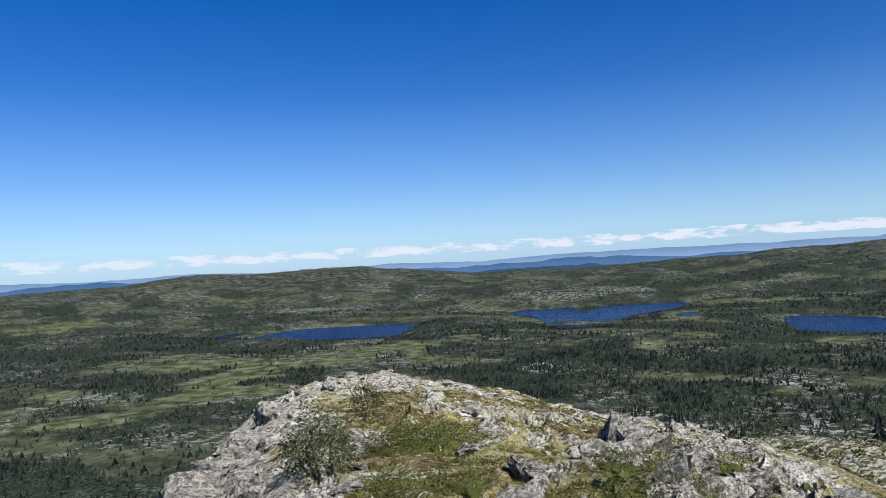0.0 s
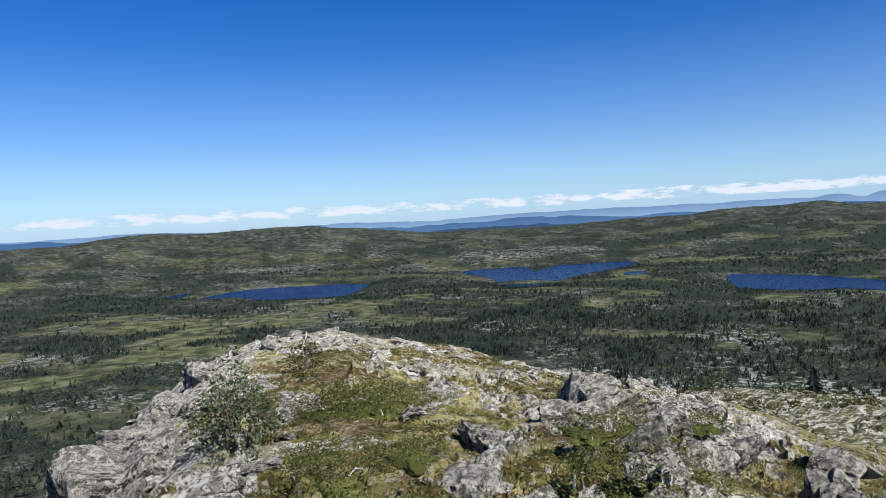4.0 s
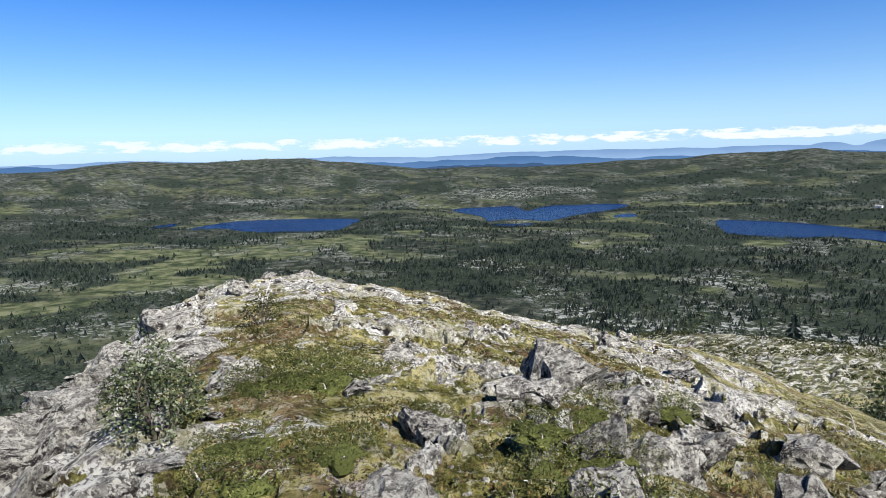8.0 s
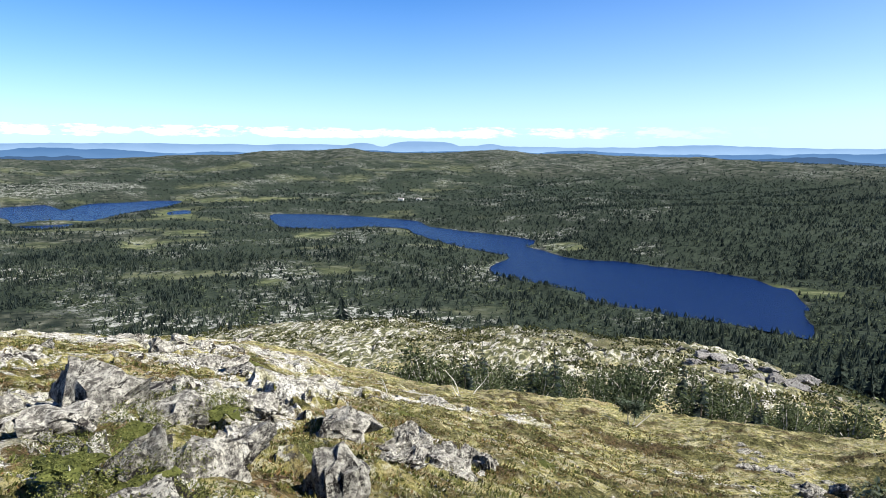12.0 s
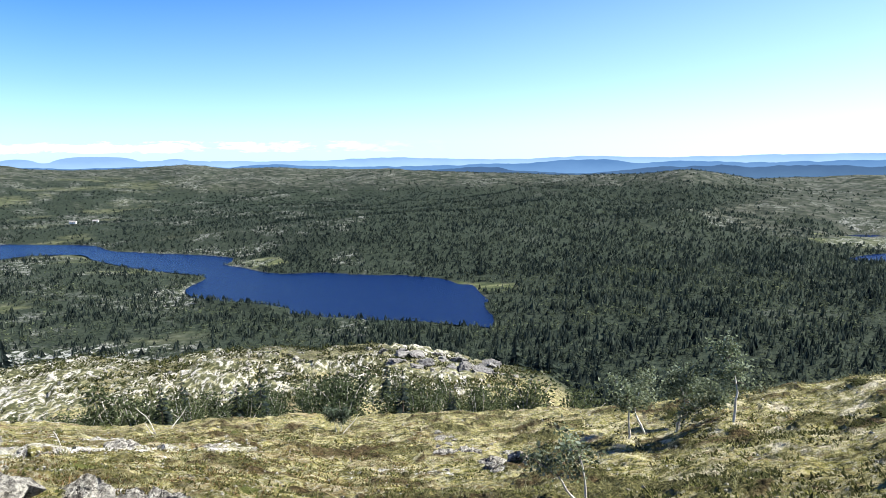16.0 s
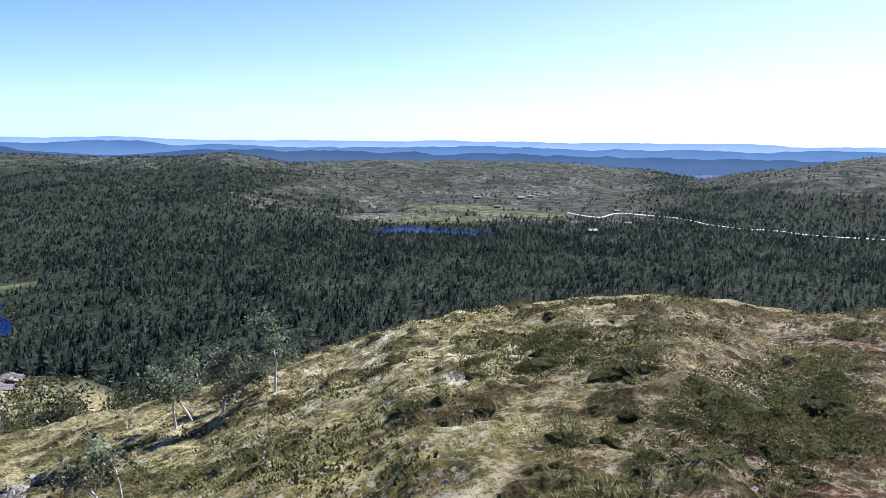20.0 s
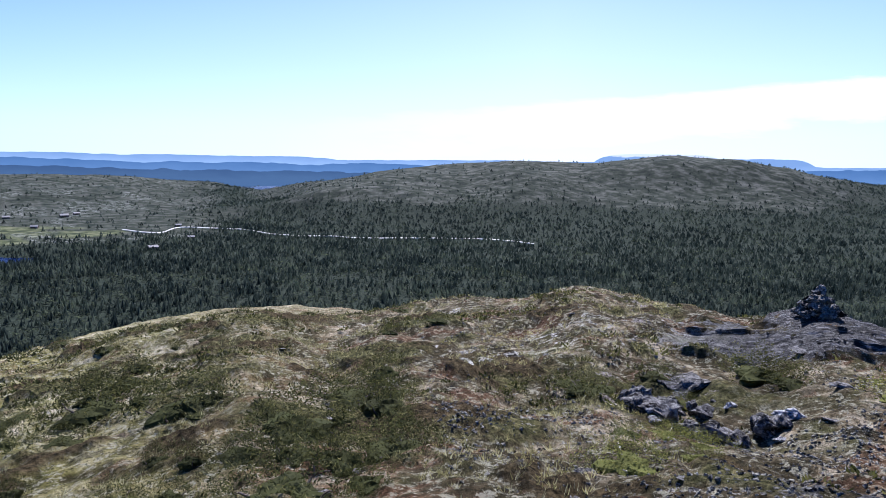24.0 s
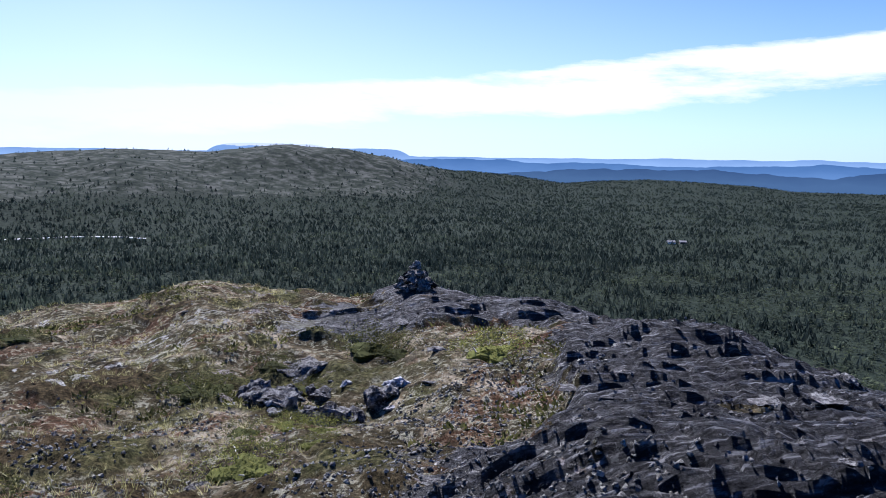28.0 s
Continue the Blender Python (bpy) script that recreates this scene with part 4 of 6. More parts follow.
def far_range(dist, base_el, amp, seed, mat, label, peaks=(), cut=None, a0=-75, a1=215):
    az = np.arange(a0, a1, 0.25)
    top = base_el + amp * (fbm(az / 8 + 40, az * 0 + seed, 6, seed, 0.60) - 0.5) * 2
    for pa, pe, pw, pp in peaks:
        top = np.maximum(top, pe + 0.06 * (fbm(az * 1.3, az * 0 + 3, 3, seed + 9) - .5) - 1.2 * np.abs((az - pa) / pw) ** pp)
    a = np.radians(az)
    ht = EYE + dist * np.tan(np.radians(top))
    n = len(az)
    rows = []
    for k, (dd, f) in enumerate(((60, 0.0), (0, 1.0), (-80, 0.75), (-200, 0.0))):
        z = (LAKE - 120) * (1 - f) + ht * f
        d = dist + dd
        rows.append(np.stack([d * np.sin(a), d * np.cos(a), z], -1))
    v = np.concatenate(rows)
    q = [np.stack([np.arange(n - 1) + k * n, np.arange(1, n) + k * n, np.arange(1, n) + (k + 1) * n, np.arange(n - 1) + (k + 1) * n], -1) for k in range(3)]
    return tagged(new("backdrop", mesh_from("backdrop", v, np.concatenate(q), mat, True)), label, "mountains", kind="structure")


# blues that glow by themselves stand for the air haze over each range
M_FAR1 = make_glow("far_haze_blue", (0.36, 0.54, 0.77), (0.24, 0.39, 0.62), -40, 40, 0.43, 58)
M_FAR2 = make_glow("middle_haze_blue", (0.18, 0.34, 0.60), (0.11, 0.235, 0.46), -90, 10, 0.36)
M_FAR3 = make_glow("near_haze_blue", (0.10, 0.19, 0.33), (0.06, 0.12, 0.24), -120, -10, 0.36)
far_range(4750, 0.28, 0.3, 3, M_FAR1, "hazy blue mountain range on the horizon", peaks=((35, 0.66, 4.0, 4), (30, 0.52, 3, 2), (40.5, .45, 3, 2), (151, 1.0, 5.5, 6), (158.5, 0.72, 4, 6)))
far_range(4550, -0.15, 0.5, 8, M_FAR2, "hazy blue forested ridges before the horizon")
far_range(4350, -0.75, 0.75, 14, M_FAR3, "hazy dark blue forested ridges beyond the valley")

# ---- woods ----


def fir_tree(sides, tiers, rng):
    """Spruce of loose boughs set round the stem in whorls, one metre high."""
    v, f = [], []
    lean = (rng.uniform(-.05, .05), rng.uniform(-.05, .05))
    for k in range(tiers):
        z0 = 0.04 + 0.86 * k / tiers
        z1 = 1.0 if k == tiers - 1 else min(1.0, z0 + 1.35 / tiers)
        rad = 0.27 * (1 - 0.86 * k / tiers) ** 0.85
        o = len(v)
        v += [(lean[0] * z1, lean[1] * z1, z1), (lean[0] * z0, lean[1] * z0, z0 + 0.12 / tiers)]
        turn = rng.uniform(0, 6.283)
        for s in range(sides):
            a = turn + 2 * math.pi * (s + rng.uniform(-.25, .25)) / sides
            q = rad * rng.uniform(0.7, 1.25)
            b = a + rng.uniform(0.5, 0.9)
            n = len(v)
            v += [(q * math.cos(a) + lean[0] * z0, q * math.sin(a) + lean[1] * z0, z0 + rng.uniform(-.02, .05)), (q * .45 * math.cos(b), q * .45 * math.sin(b), z0 + 0.16 / tiers)]
            f += [(o, n, n + 1), (o + 1, n + 1, n)] if tiers > 1 else [(o, n, n + 1)]
    return np.array(v), np.array(f)


def bush_tree(n, rng, spread=0.42):
    """Birch crown of loose leaf clumps, one metre high."""
    v, f = [], []
    for k in range(n):
        c = np.array([rng.gauss(0, spread * .45), rng.gauss(0, spread * .45), rng.uniform(0.25, 0.95)])
        c[:2] *= 1.15 - 0.6 * abs(c[2] - 0.55)
        o = len(v)
        for j in range(3):
            v.append(tuple(c + np.array([rng.gauss(0, .13), rng.gauss(0, .13), rng.gauss(0, .11)])))
        f.append((o, o + 1, o + 2))
    return np.array(v), np.array(f)


def scatter(name, protos, place, mat, label, cat):
    """Joins many copies of small tree meshes into one piece of woodland; place rows are x, y, z, height, width, turn."""
    vs, fs, o = [], [], 0
    pick = np.arange(len(place)) % len(protos)
    for k, (pv, pf) in enumerate(protos):
        p = place[pick == k]
        if not len(p):
            continue
        c, s = np.cos(p[:, 5])[:, None], np.sin(p[:, 5])[:, None]
        x = (pv[None, :, 0] * c - pv[None, :, 1] * s) * (p[:, 3] * p[:, 4])[:, None] + p[:, 0:1]
        y = (pv[None, :, 0] * s + pv[None, :, 1] * c) * (p[:, 3] * p[:, 4])[:, None] + p[:, 1:2]
        z = pv[None, :, 2] * p[:, 3:4] + p[:, 2:3]
        vs.append(np.stack([x, y, z], -1).reshape(-1, 3))
        fs.append((pf[None] + (np.arange(len(p)) * len(pv))[:, None, None]).reshape(-1, 3) + o)
        o += len(p) * len(pv)
    me = mesh_from(name, np.concatenate(vs), np.concatenate(fs), mat)
    return tagged(new(name, me), label, cat, kind="stuff")


def grow(n, r0, r1, power, seed, thin=1.0):
    g = np.random.default_rng(seed)
    u = g.random(n)
    r = (r0 ** power + u * (r1 ** power - r0 ** power)) ** (1 / power)
    a = np.radians(g.uniform(-54, 199, n))
    x, y = r * np.sin(a), r * np.cos(a)
    z = land(x, y)
    keep = g.random(n) < wood_density(x, y, z) * thin
    x, y, z, r = x[keep], y[keep], z[keep], r[keep]
    m = len(x)
    h = 0.32 + 0.78 * g.random(m) ** 1.4
    return np.stack([x, y, z - 0.2, h, g.uniform(.85, 1.6, m), g.uniform(0, 6.28, m)], -1), r, g


def tall(p):
    """Taller trees in the closed forest than on the open bogs."""
    az = bearing(p[:, 0], p[:, 1])
    az = np.where(az < -160, az + 360, az)
    return 5.6 + 1.4 * step(55, 85, az)


rng = random.Random(5)
NEAR_SPRUCE = [fir_tree(4, 2, rng) for _ in range(4)]
CLOSE_SPRUCE = [fir_tree(6, 6, rng) for _ in range(5)]
CLOSE_BUSH = [bush_tree(46, rng, .5) for _ in range(5)]
for cb, _ in CLOSE_BUSH:
    mid_c = cb.reshape(-1, 3, 3).mean(1, keepdims=True)
    cb[:] = (mid_c + (cb.reshape(-1, 3, 3) - mid_c) * 0.6).reshape(-1, 3)
FAR_SPRUCE = [fir_tree(5, 1, rng) for _ in range(4)]
BUSHES = [bush_tree(11, rng) for _ in range(4)]
FAR_BUSH = [bush_tree(5, rng, .6) for _ in range(4)]

p, r, g = grow(92000, 110, 760, 1.5, 1)
p[:, 3] *= tall(p)
is_b = g.random(len(p)) < (0.2 + 0.75 * step(0.35, 0.65, fbm(p[:, 0] / 38, p[:, 1] / 38, 4, 161))) * (1 - 0.3 * step(8, 16, bearing(p[:, 0], p[:, 1])))
close = r < 290
far_half = r > 430
scatter("slope_spruce_wood", NEAR_SPRUCE, p[~is_b & ~close & ~far_half], M_SPRUCE, "dark green spruces on the lower slope", "woodland")
scatter("spruce_wood", FAR_SPRUCE, p[~is_b & far_half], M_SPRUCE, "dense dark green spruce wood on the valley slope", "woodland")
scatter("hillside_spruces", CLOSE_SPRUCE, p[~is_b & close], M_SPRUCE, "slender dark spruces on the hillside below the summit", "woodland")
p[:, 3] *= np.where(is_b, 0.62, 1)
p[:, 4] *= np.where(is_b, 1.25, 1)
scatter("birch_wood", BUSHES, p[is_b & ~close], M_BIRCH, "pale green birch scrub between spruces", "woodland")
scatter("hillside_birches", CLOSE_BUSH, p[is_b & close], M_SLOPE, "bushy green birches on the hillside below the summit", "woodland")
HORIZON_SPRUCE = [fir_tree(4, 1, rng) for _ in range(4)]
p, r, g = grow(330000, 740, 3500, 0.3, 2)
p[:, 3] *= tall(p)
p[:, 4] *= 1.0 + step(800, 2000, r) * 0.5
is_b = g.random(len(p)) < (0.2 + 0.6 * step(0.35, 0.65, fbm(p[:, 0] / 60, p[:, 1] / 60, 4, 163))) * (1 - 0.5 * step(34, 46, bearing(p[:, 0], p[:, 1])))
mid = r < 1300
scatter("far_spruce_wood", FAR_SPRUCE, p[~is_b & mid], M_SPRUCE, "dark spruce forest across the valley", "woodland")
scatter("horizon_wood", HORIZON_SPRUCE, p[~is_b & ~mid], M_SPRUCE, "dark spruce forest on the distant hills", "woodland")
q = p[is_b]
q[:, 3] *= 0.62
q[:, 4] *= 1.3
scatter("far_birch_wood", FAR_BUSH, q, M_BIRCH, "pale birch scrub far across the valley", "woodland")

# ---- helpers for things ----


def part(name, me, parent, label="", m=None):
    """One mesh object under a thing or under a part."""
    ob = new(name, me)
    ob.parent = parent
    if m is not None:
        ob.matrix_basis = m
    if label:
        ob["label"] = label
    return ob


def to_mesh(name, bm, mat, smooth=False):
    me = bpy.data.meshes.new(name)
    if smooth:
        for f in bm.faces:
            f.smooth = True
    bm.to_mesh(me)
    bm.free()
    me.materials.append(mat)
    return me


def tube(pts, radii, sides=6):
    """Vertices and quads of a tapering bent stem."""
    pts = [Vector(p) for p in pts]
    v, f = [], []
    for i, p in enumerate(pts):
        d = (pts[min(i + 1, len(pts) - 1)] - pts[max(i - 1, 0)]).normalized()
        a = d.orthogonal().normalized()
        b = d.cross(a)
        for s in range(sides):
            t = 2 * math.pi * s / sides
            v.append(tuple(p + (a * math.cos(t) + b * math.sin(t)) * radii[i]))
    for i in range(len(pts) - 1):
        for s in range(sides):
            f.append((i * sides + s, i * sides + (s + 1) % sides, (i + 1) * sides + (s + 1) % sides, (i + 1) * sides + s))
    return v, f


def stem_mesh(name, stems, mat):
    v, f = [], []
    for pts, radii, sides in stems:
        a, b = tube(pts, radii, sides)
        f += [tuple(i + len(v) for i in q) for q in b]
        v += a
    return mesh_from(name, v, f, mat, True)


def leaves_mesh(name, centres, size, mat, rng, per=3, spread=0.06, lift=0.0, narrow=0.55):
    """Small loose leaves round twig ends."""
    v, f = [], []
    for c in centres:
        for _ in range(per):
            p = Vector(c) + Vector((rng.gauss(0, spread), rng.gauss(0, spread), rng.gauss(0, spread) + lift))
            d = Vector((rng.uniform(-1, 1), rng.uniform(-1, 1), rng.uniform(-.5, 1))).normalized()
            e = d.cross(Vector((rng.uniform(-1, 1), rng.uniform(-1, 1), rng.uniform(-1, 1)))).normalized()
            s = size * rng.uniform(.6, 1.3)
            o = len(v)
            v += [tuple(p), tuple(p + d * s * .5 + e * s * narrow * .5), tuple(p + d * s), tuple(p + d * s * .5 - e * s * narrow * .5)]
            f.append((o, o + 1, o + 2, o + 3))
    return mesh_from(name, v, f, mat)


def wander(start, way, length, n, rng, bend=0.25, up=0.0):
    p, d = Vector(start), Vector(way).normalized()
    pts = [p.copy()]
    for _ in range(n):
        d = (d + Vector((rng.gauss(0, bend), rng.gauss(0, bend), rng.gauss(0, bend) + up))).normalized()
        p = p + d * (length / n)
        pts.append(p.copy())
    return pts


def gz(x, y):
    return float(ground_z(x, y)[0])


def make_stone_mat(name, stops, lich):
    k = Mat(name, 0.95, 0.08)
    oi = k.n.new("ShaderNodeObjectInfo")
    f = k.noise(5.0, 9, 0.78, (1, 2.2, 1.6, 0.45))
    c = k.ramp(f, *stops)
    c = k.mix(k.ramp(k.noise(16.0, 6, 0.75), (0.51, 0.0), (0.56, 0.85)), c, lich)
    c = k.mix(k.ramp(k.noise(30.0, 5, 0.78), (0.53, 0.0), (0.58, 0.8)), c, (0.06, 0.055, 0.05))
    crack = k.ramp(k.noise(2.6, 9, 0.82, (1, 2.2, 1.6, 0.6)), (0.43, 0.0), (0.455, 1.0))
    c = k.mix(crack, (0.025, 0.022, 0.02), c)
    tone = k.ramp(oi.outputs["Random"], (0, 0.52), (1, 0.8))
    k.color(k.mix(1.0, c, tone, "MULTIPLY"))
    k.bump(k.math("ADD", f, k.math("MULTIPLY", k.noise(30, 6, 0.8), 0.4)), 1.0, 0.05)
    return k.m


M_STONE = make_stone_mat("lichened_stone", ((0.41, (0.09, 0.083, 0.07)), (0.50, (0.26, 0.245, 0.21)), (0.60, (0.48, 0.465, 0.40))), (0.57, 0.55, 0.46))
M_SLATE = make_stone_mat("dark_slate", ((0.40, (0.05, 0.048, 0.046)), (0.5, (0.14, 0.135, 0.128)), (0.60, (0.34, 0.325, 0.30))), (0.42, 0.41, 0.37))
M_BARK = make_plain("birch_bark", (0.30, 0.28, 0.25), 0.8, 0.55, 9.0)
M_WBARK = make_plain("white_birch_bark", (0.44, 0.42, 0.38), 0.8, 0.45, 9.0)
M_DEAD = make_plain("bleached_dead_wood", (0.42, 0.40, 0.36), 0.8, 0.25, 14.0)
M_TWIG = make_plain("dark_twig", (0.09, 0.07, 0.055), 0.85, 0.3, 20.0)
M_TRUNK = make_plain("spruce_bark", (0.10, 0.08, 0.065), 0.9, 0.3, 8.0)
M_JUNIPER = make_leaf("juniper_needles", (0.06, 0.073, 0.022), (0.175, 0.182, 0.052), (0.36, 0.335, 0.11))
M_DARKJUN = make_leaf("dark_juniper_needles", (0.029, 0.035, 0.013), (0.078, 0.083, 0.029), (0.176, 0.163, 0.058))
M_BLEAF = make_leaf("mountain_birch_leaves", (0.12, 0.14, 0.075), (0.24, 0.27, 0.15), (0.48, 0.51, 0.37), 0.45, .4)
M_SHRUB = make_leaf("dwarf_birch_leaves", (0.07, 0.085, 0.035), (0.16, 0.18, 0.075), (0.42, 0.43, 0.27), 0.45, .3)
M_GRASS = make_leaf("dry_grass", (0.189, 0.176, 0.061), (0.459, 0.405, 0.176), (0.7, 0.661, 0.405))
M_HEATHER = make_leaf("heather_and_crowberry", (0.08, 0.083, 0.026), (0.232, 0.208, 0.061), (0.352, 0.184, 0.088))


def rock_mesh(seed, mat, flat=1.0, pts=15):
    """Angular broken boulder, about one metre across."""
    rr = random.Random(seed)
    bm = bmesh.new()
    for _ in range(pts):
        d = Vector((rr.gauss(0, 1), rr.gauss(0, 1), rr.gauss(0, 1))).normalized() * rr.uniform(.42, .58)
        bm.verts.new(d)
    bmesh.ops.convex_hull(bm, input=bm.verts[:])
    bmesh.ops.delete(bm, geom=[v for v in bm.verts if not v.link_faces], context="VERTS")
    bmesh.ops.subdivide_edges(bm, edges=bm.edges[:], cuts=4, use_grid_fill=True)
    bmesh.ops.triangulate(bm, faces=bm.faces[:])
    for v in bm.verts:
        c = v.co.copy()
        n = noise.noise(c * 3.1 + Vector((seed, 0, 0)))
        m = noise.noise(c * 9.0 + Vector((0, seed, 0)))
        slab = math.floor((c.x * 0.85 + c.y * 0.25 + c.z * 0.2 + .05 * n) * 5 + seed)
        v.co.z += (math.sin(slab * 12.9 + seed) * 43.7 % 1 - .5) * 0.30
        v.co.y *= 1 + (math.sin(slab * 7.3 + seed) * 37.1 % 1 - .5) * 0.4
        bed = (c.z * 0.35 + c.x * 0.8 + .12 * n) * 4.0 % 1.0
        v.co *= 1 + 0.16 * n + 0.10 * m + 0.24 * (bed - .5)
        v.co.z *= flat
    return to_mesh("rock", bm, mat)


STONES = [rock_mesh(10 + k, M_STONE, rnd) for k, rnd in enumerate((1.0, .8, .7, .9, .6, 1.1))]
SLATES = [rock_mesh(40 + k, M_SLATE, rnd) for k, rnd in enumerate((.7, .5, .45, .8, .6, .35))]
rng = random.Random(77)


def put_rock(x, y, w, h=None, d=None, slate=False, sink=0.25, tilt=14, label="", group="", name="rock"):
    me = rng.choice(SLATES if slate else STONES)
    h, d = h or w * 0.6, d or w * 0.8
    ob = new(name, me)
    ob.matrix_basis = Matrix.Translation((x, y, gz(x, y) + h * (0.5 - sink))) @ pose(0, 0, 0, rng.uniform(-tilt, tilt), rng.uniform(-tilt, tilt), rng.uniform(0, 360)) @ Matrix.Diagonal((w, d, h * 1.3, 1))
    return tagged(ob, label or ("dark slate rock lying on the bare summit" if slate else "pale lichen-covered rock standing in moss and heather"), "rock", group or ("rocks on the summit"))


def polar(az, r):
    return r * math.sin(radians(az)), r * math.cos(radians(az))


# rocks that stand out by themselves: place, width, height
for x, y, w, h in ((0.25, 5.0, .62, .50), (0.44, 3.5, .34, .24), (0.05, 3.9, .55, .3), (1.35, 4.7, .6, .55), (1.75, 4.85, .75, .5), (2.1, 5.1, .6, .42), (2.55, 4.5, .62, .5), (2.0, 6.4, .7, .4), (1.1, 6.3, .75, .42), (1.5, 7.2, .9, .5),
                   (2.3, 8.1, 1.0, .45), (.7, 7.3, .8, .45), (3.0, 7.4, .9, .4), (3.5, 6.2, .7, .32), (1.0, 3.1, .6, .38), (1.6, 3.3, .55, .3), (.75, 2.6, .5, .3), (-.35, 6.6, .6, .2), (-1.6, 6.9, .8, .3), (-2.4, 8.2, 1.1, .45), (-4.1, 23.3, .9, .4)):
    put_rock(x, y, w, h, sink=.4)
for a, r, w, h in ((-30, 4.5, 1.1, .8), (-28.6, 5.5, 1.3, .9), (-26.6, 6.6, 1.5, .9), (-25, 8.2, 1.4, .8), (-24.2, 9.6, 1.3, .7), (-22.6, 11.2, 1.2, .7), (-26.0, 5.2, .9, .5), (-21.5, 9.2, 1.0, .5), (-19.5, 12.5, 1.2, .6)):     # broken brink
    put_rock(r * math.sin(radians(a)), r * math.cos(radians(a)), w, h, sink=.62, tilt=25, label="pale fractured rock at the brink of the cliff")
for k in range(26):                                    # broken lines of rubble on the east slope
    u = rng.random()
    x, y, _ = on_ground(60.5 + 8.5 * u + rng.uniform(-.6, .6), -21.8 - 1.8 * u + rng.uniform(-.8, .8))
    w = rng.uniform(.12, .5) ** 1.0
    put_rock(x, y, w, w * rng.uniform(.3, .5), sink=.48)
for k in range(34):
    u = rng.random()
    x, y, _ = on_ground(32.5 + 8.5 * u + rng.uniform(-.5, .5), -21.3 - 2.2 * u + rng.uniform(-.6, .6))
    w = rng.uniform(.15, .5)
    put_rock(x, y, w, w * rng.uniform(.35, .6), sink=.45)
n = 0
while n < 130:
    a, r = rng.uniform(-30, 62), 3.2 + 30 * rng.random() ** 1.3
    x, y = polar(a, r)
    if r > float(around(np.array([a]), EDGE)[0]) - .6:
        continue
    if rocky(np.array([x]), np.array([y]))[0] < 0.42 + rng.uniform(-.1, .2):
        continue
    w = rng.uniform(.12, .42) * (1 + r / 30)
    put_rock(x, y, w, w * rng.uniform(.3, .6), sink=.38, tilt=22)
    n += 1


# ---- shrubs and trees ----


def shrub(name, label, cat, w, h, leaf_mat, stem_mat, seed, n=420, leaf=0.05, stems=7, upright=0.6, per=3, solid=False):
    rr = random.Random(seed)
    base = new(name)
    lines, ends = [], []
    for k in range(stems):
        a = 2 * math.pi * k / stems + rr.uniform(-.4, .4)
        way = (math.cos(a) * (1 - upright) * w, math.sin(a) * (1 - upright) * w, upright * h + .02)
        ln = math.hypot(w * .5 * rr.uniform(.5, 1), h * .8)
        pts = wander((math.cos(a) * w * .08, math.sin(a) * w * .08, -.05), way, ln, 5, rr, .22)
        if solid:
            pts = [Vector((q.x * .8, q.y * .8, min(q.z, .5 * h))) for q in pts]
        lines.append((pts, [.014 * (1 - i / 6) * (1 + h) + .002 for i in range(6)], 5))
    for ln in lines:
        part("stem", stem_mesh("stem", [ln], stem_mat), base)

    def outline(a):
        return 1 + .22 * math.sin(a * 3 + seed) + .13 * math.sin(a * 5 + 2 * seed)

    if solid:
        bm = bmesh.new()
        bmesh.ops.create_icosphere(bm, subdivisions=3, radius=1.0)
        bmesh.ops.delete(bm, geom=[v for v in bm.verts if v.co.z < -.25], context="VERTS")
        for v in bm.verts:
            a = math.atan2(v.co.y, v.co.x)
            q = 1 + .35 * noise.noise(v.co * 2.6 + Vector((seed, 0, 0))) + .35 * noise.noise(v.co * 8)
            v.co = Vector((v.co.x * w * .30 * outline(a) * q, v.co.y * w * .30 * outline(a) * q, (v.co.z * .45 - .08) * h * q))
        part("branch_mass", to_mesh("branch_mass", bm, leaf_mat), base)
    for _ in range(n):
        a, q = rr.uniform(0, 6.283), math.sqrt(rr.random())
        top = h * math.sqrt(max(0.02, 1 - q ** 2.4))
        p = Vector((math.cos(a) * q * w * .5 * outline(a), math.sin(a) * q * w * .5 * outline(a), 0))
        top *= 1 + .4 * noise.noise(p / w * 5 + Vector((seed, 0, 0)))
        p.z = top * (rr.uniform(.45, 1.1) if solid else rr.uniform(.2, 1) ** .6) + .02
        ends.append(p)
    part("foliage", leaves_mesh("foliage", ends, leaf, leaf_mat, rr, per, leaf * .8, 0, .35 if solid else .6), base)
    return tagged(base, label, cat)


def at_ground(ob, x, y, s=1.0, turn=None, dz=-0.03):
    ob.matrix_basis = Matrix.Translation((x, y, gz(x, y) + dz)) @ pose(0, 0, 0, 0, 0, rng.uniform(0, 360) if turn is None else turn) @ Matrix.Diagonal((s, s, s, 1))
    return ob


def copy_at(ob, x, y, s=1.0, sz=None, dz=-0.03):
    c = copy_thing(ob, Matrix.Identity(4))
    c.matrix_basis = Matrix.Translation((x, y, gz(x, y) + dz)) @ pose(0, 0, 0, 0, 0, rng.uniform(0, 360)) @ Matrix.Diagonal((s, s, sz or s, 1))
    return c


EYE_MID = (0.27, 0.5, 1.74)
# willow-like shrub on the brink, and one by the dead stem
x, y, _ = on_ground(-23.0, -19.8, EYE_MID)
tagged(at_ground(shrub("birch_shrub", "grey-green dwarf birch shrub at the rock edge", "shrub", 1.15, 1.0, M_SHRUB, M_TWIG, 3, 1100, .05, 9, .7, 3), x, y, .62), group="dwarf shrubs")
x, y, _ = on_ground(-14.4, -12.9, EYE_MID)
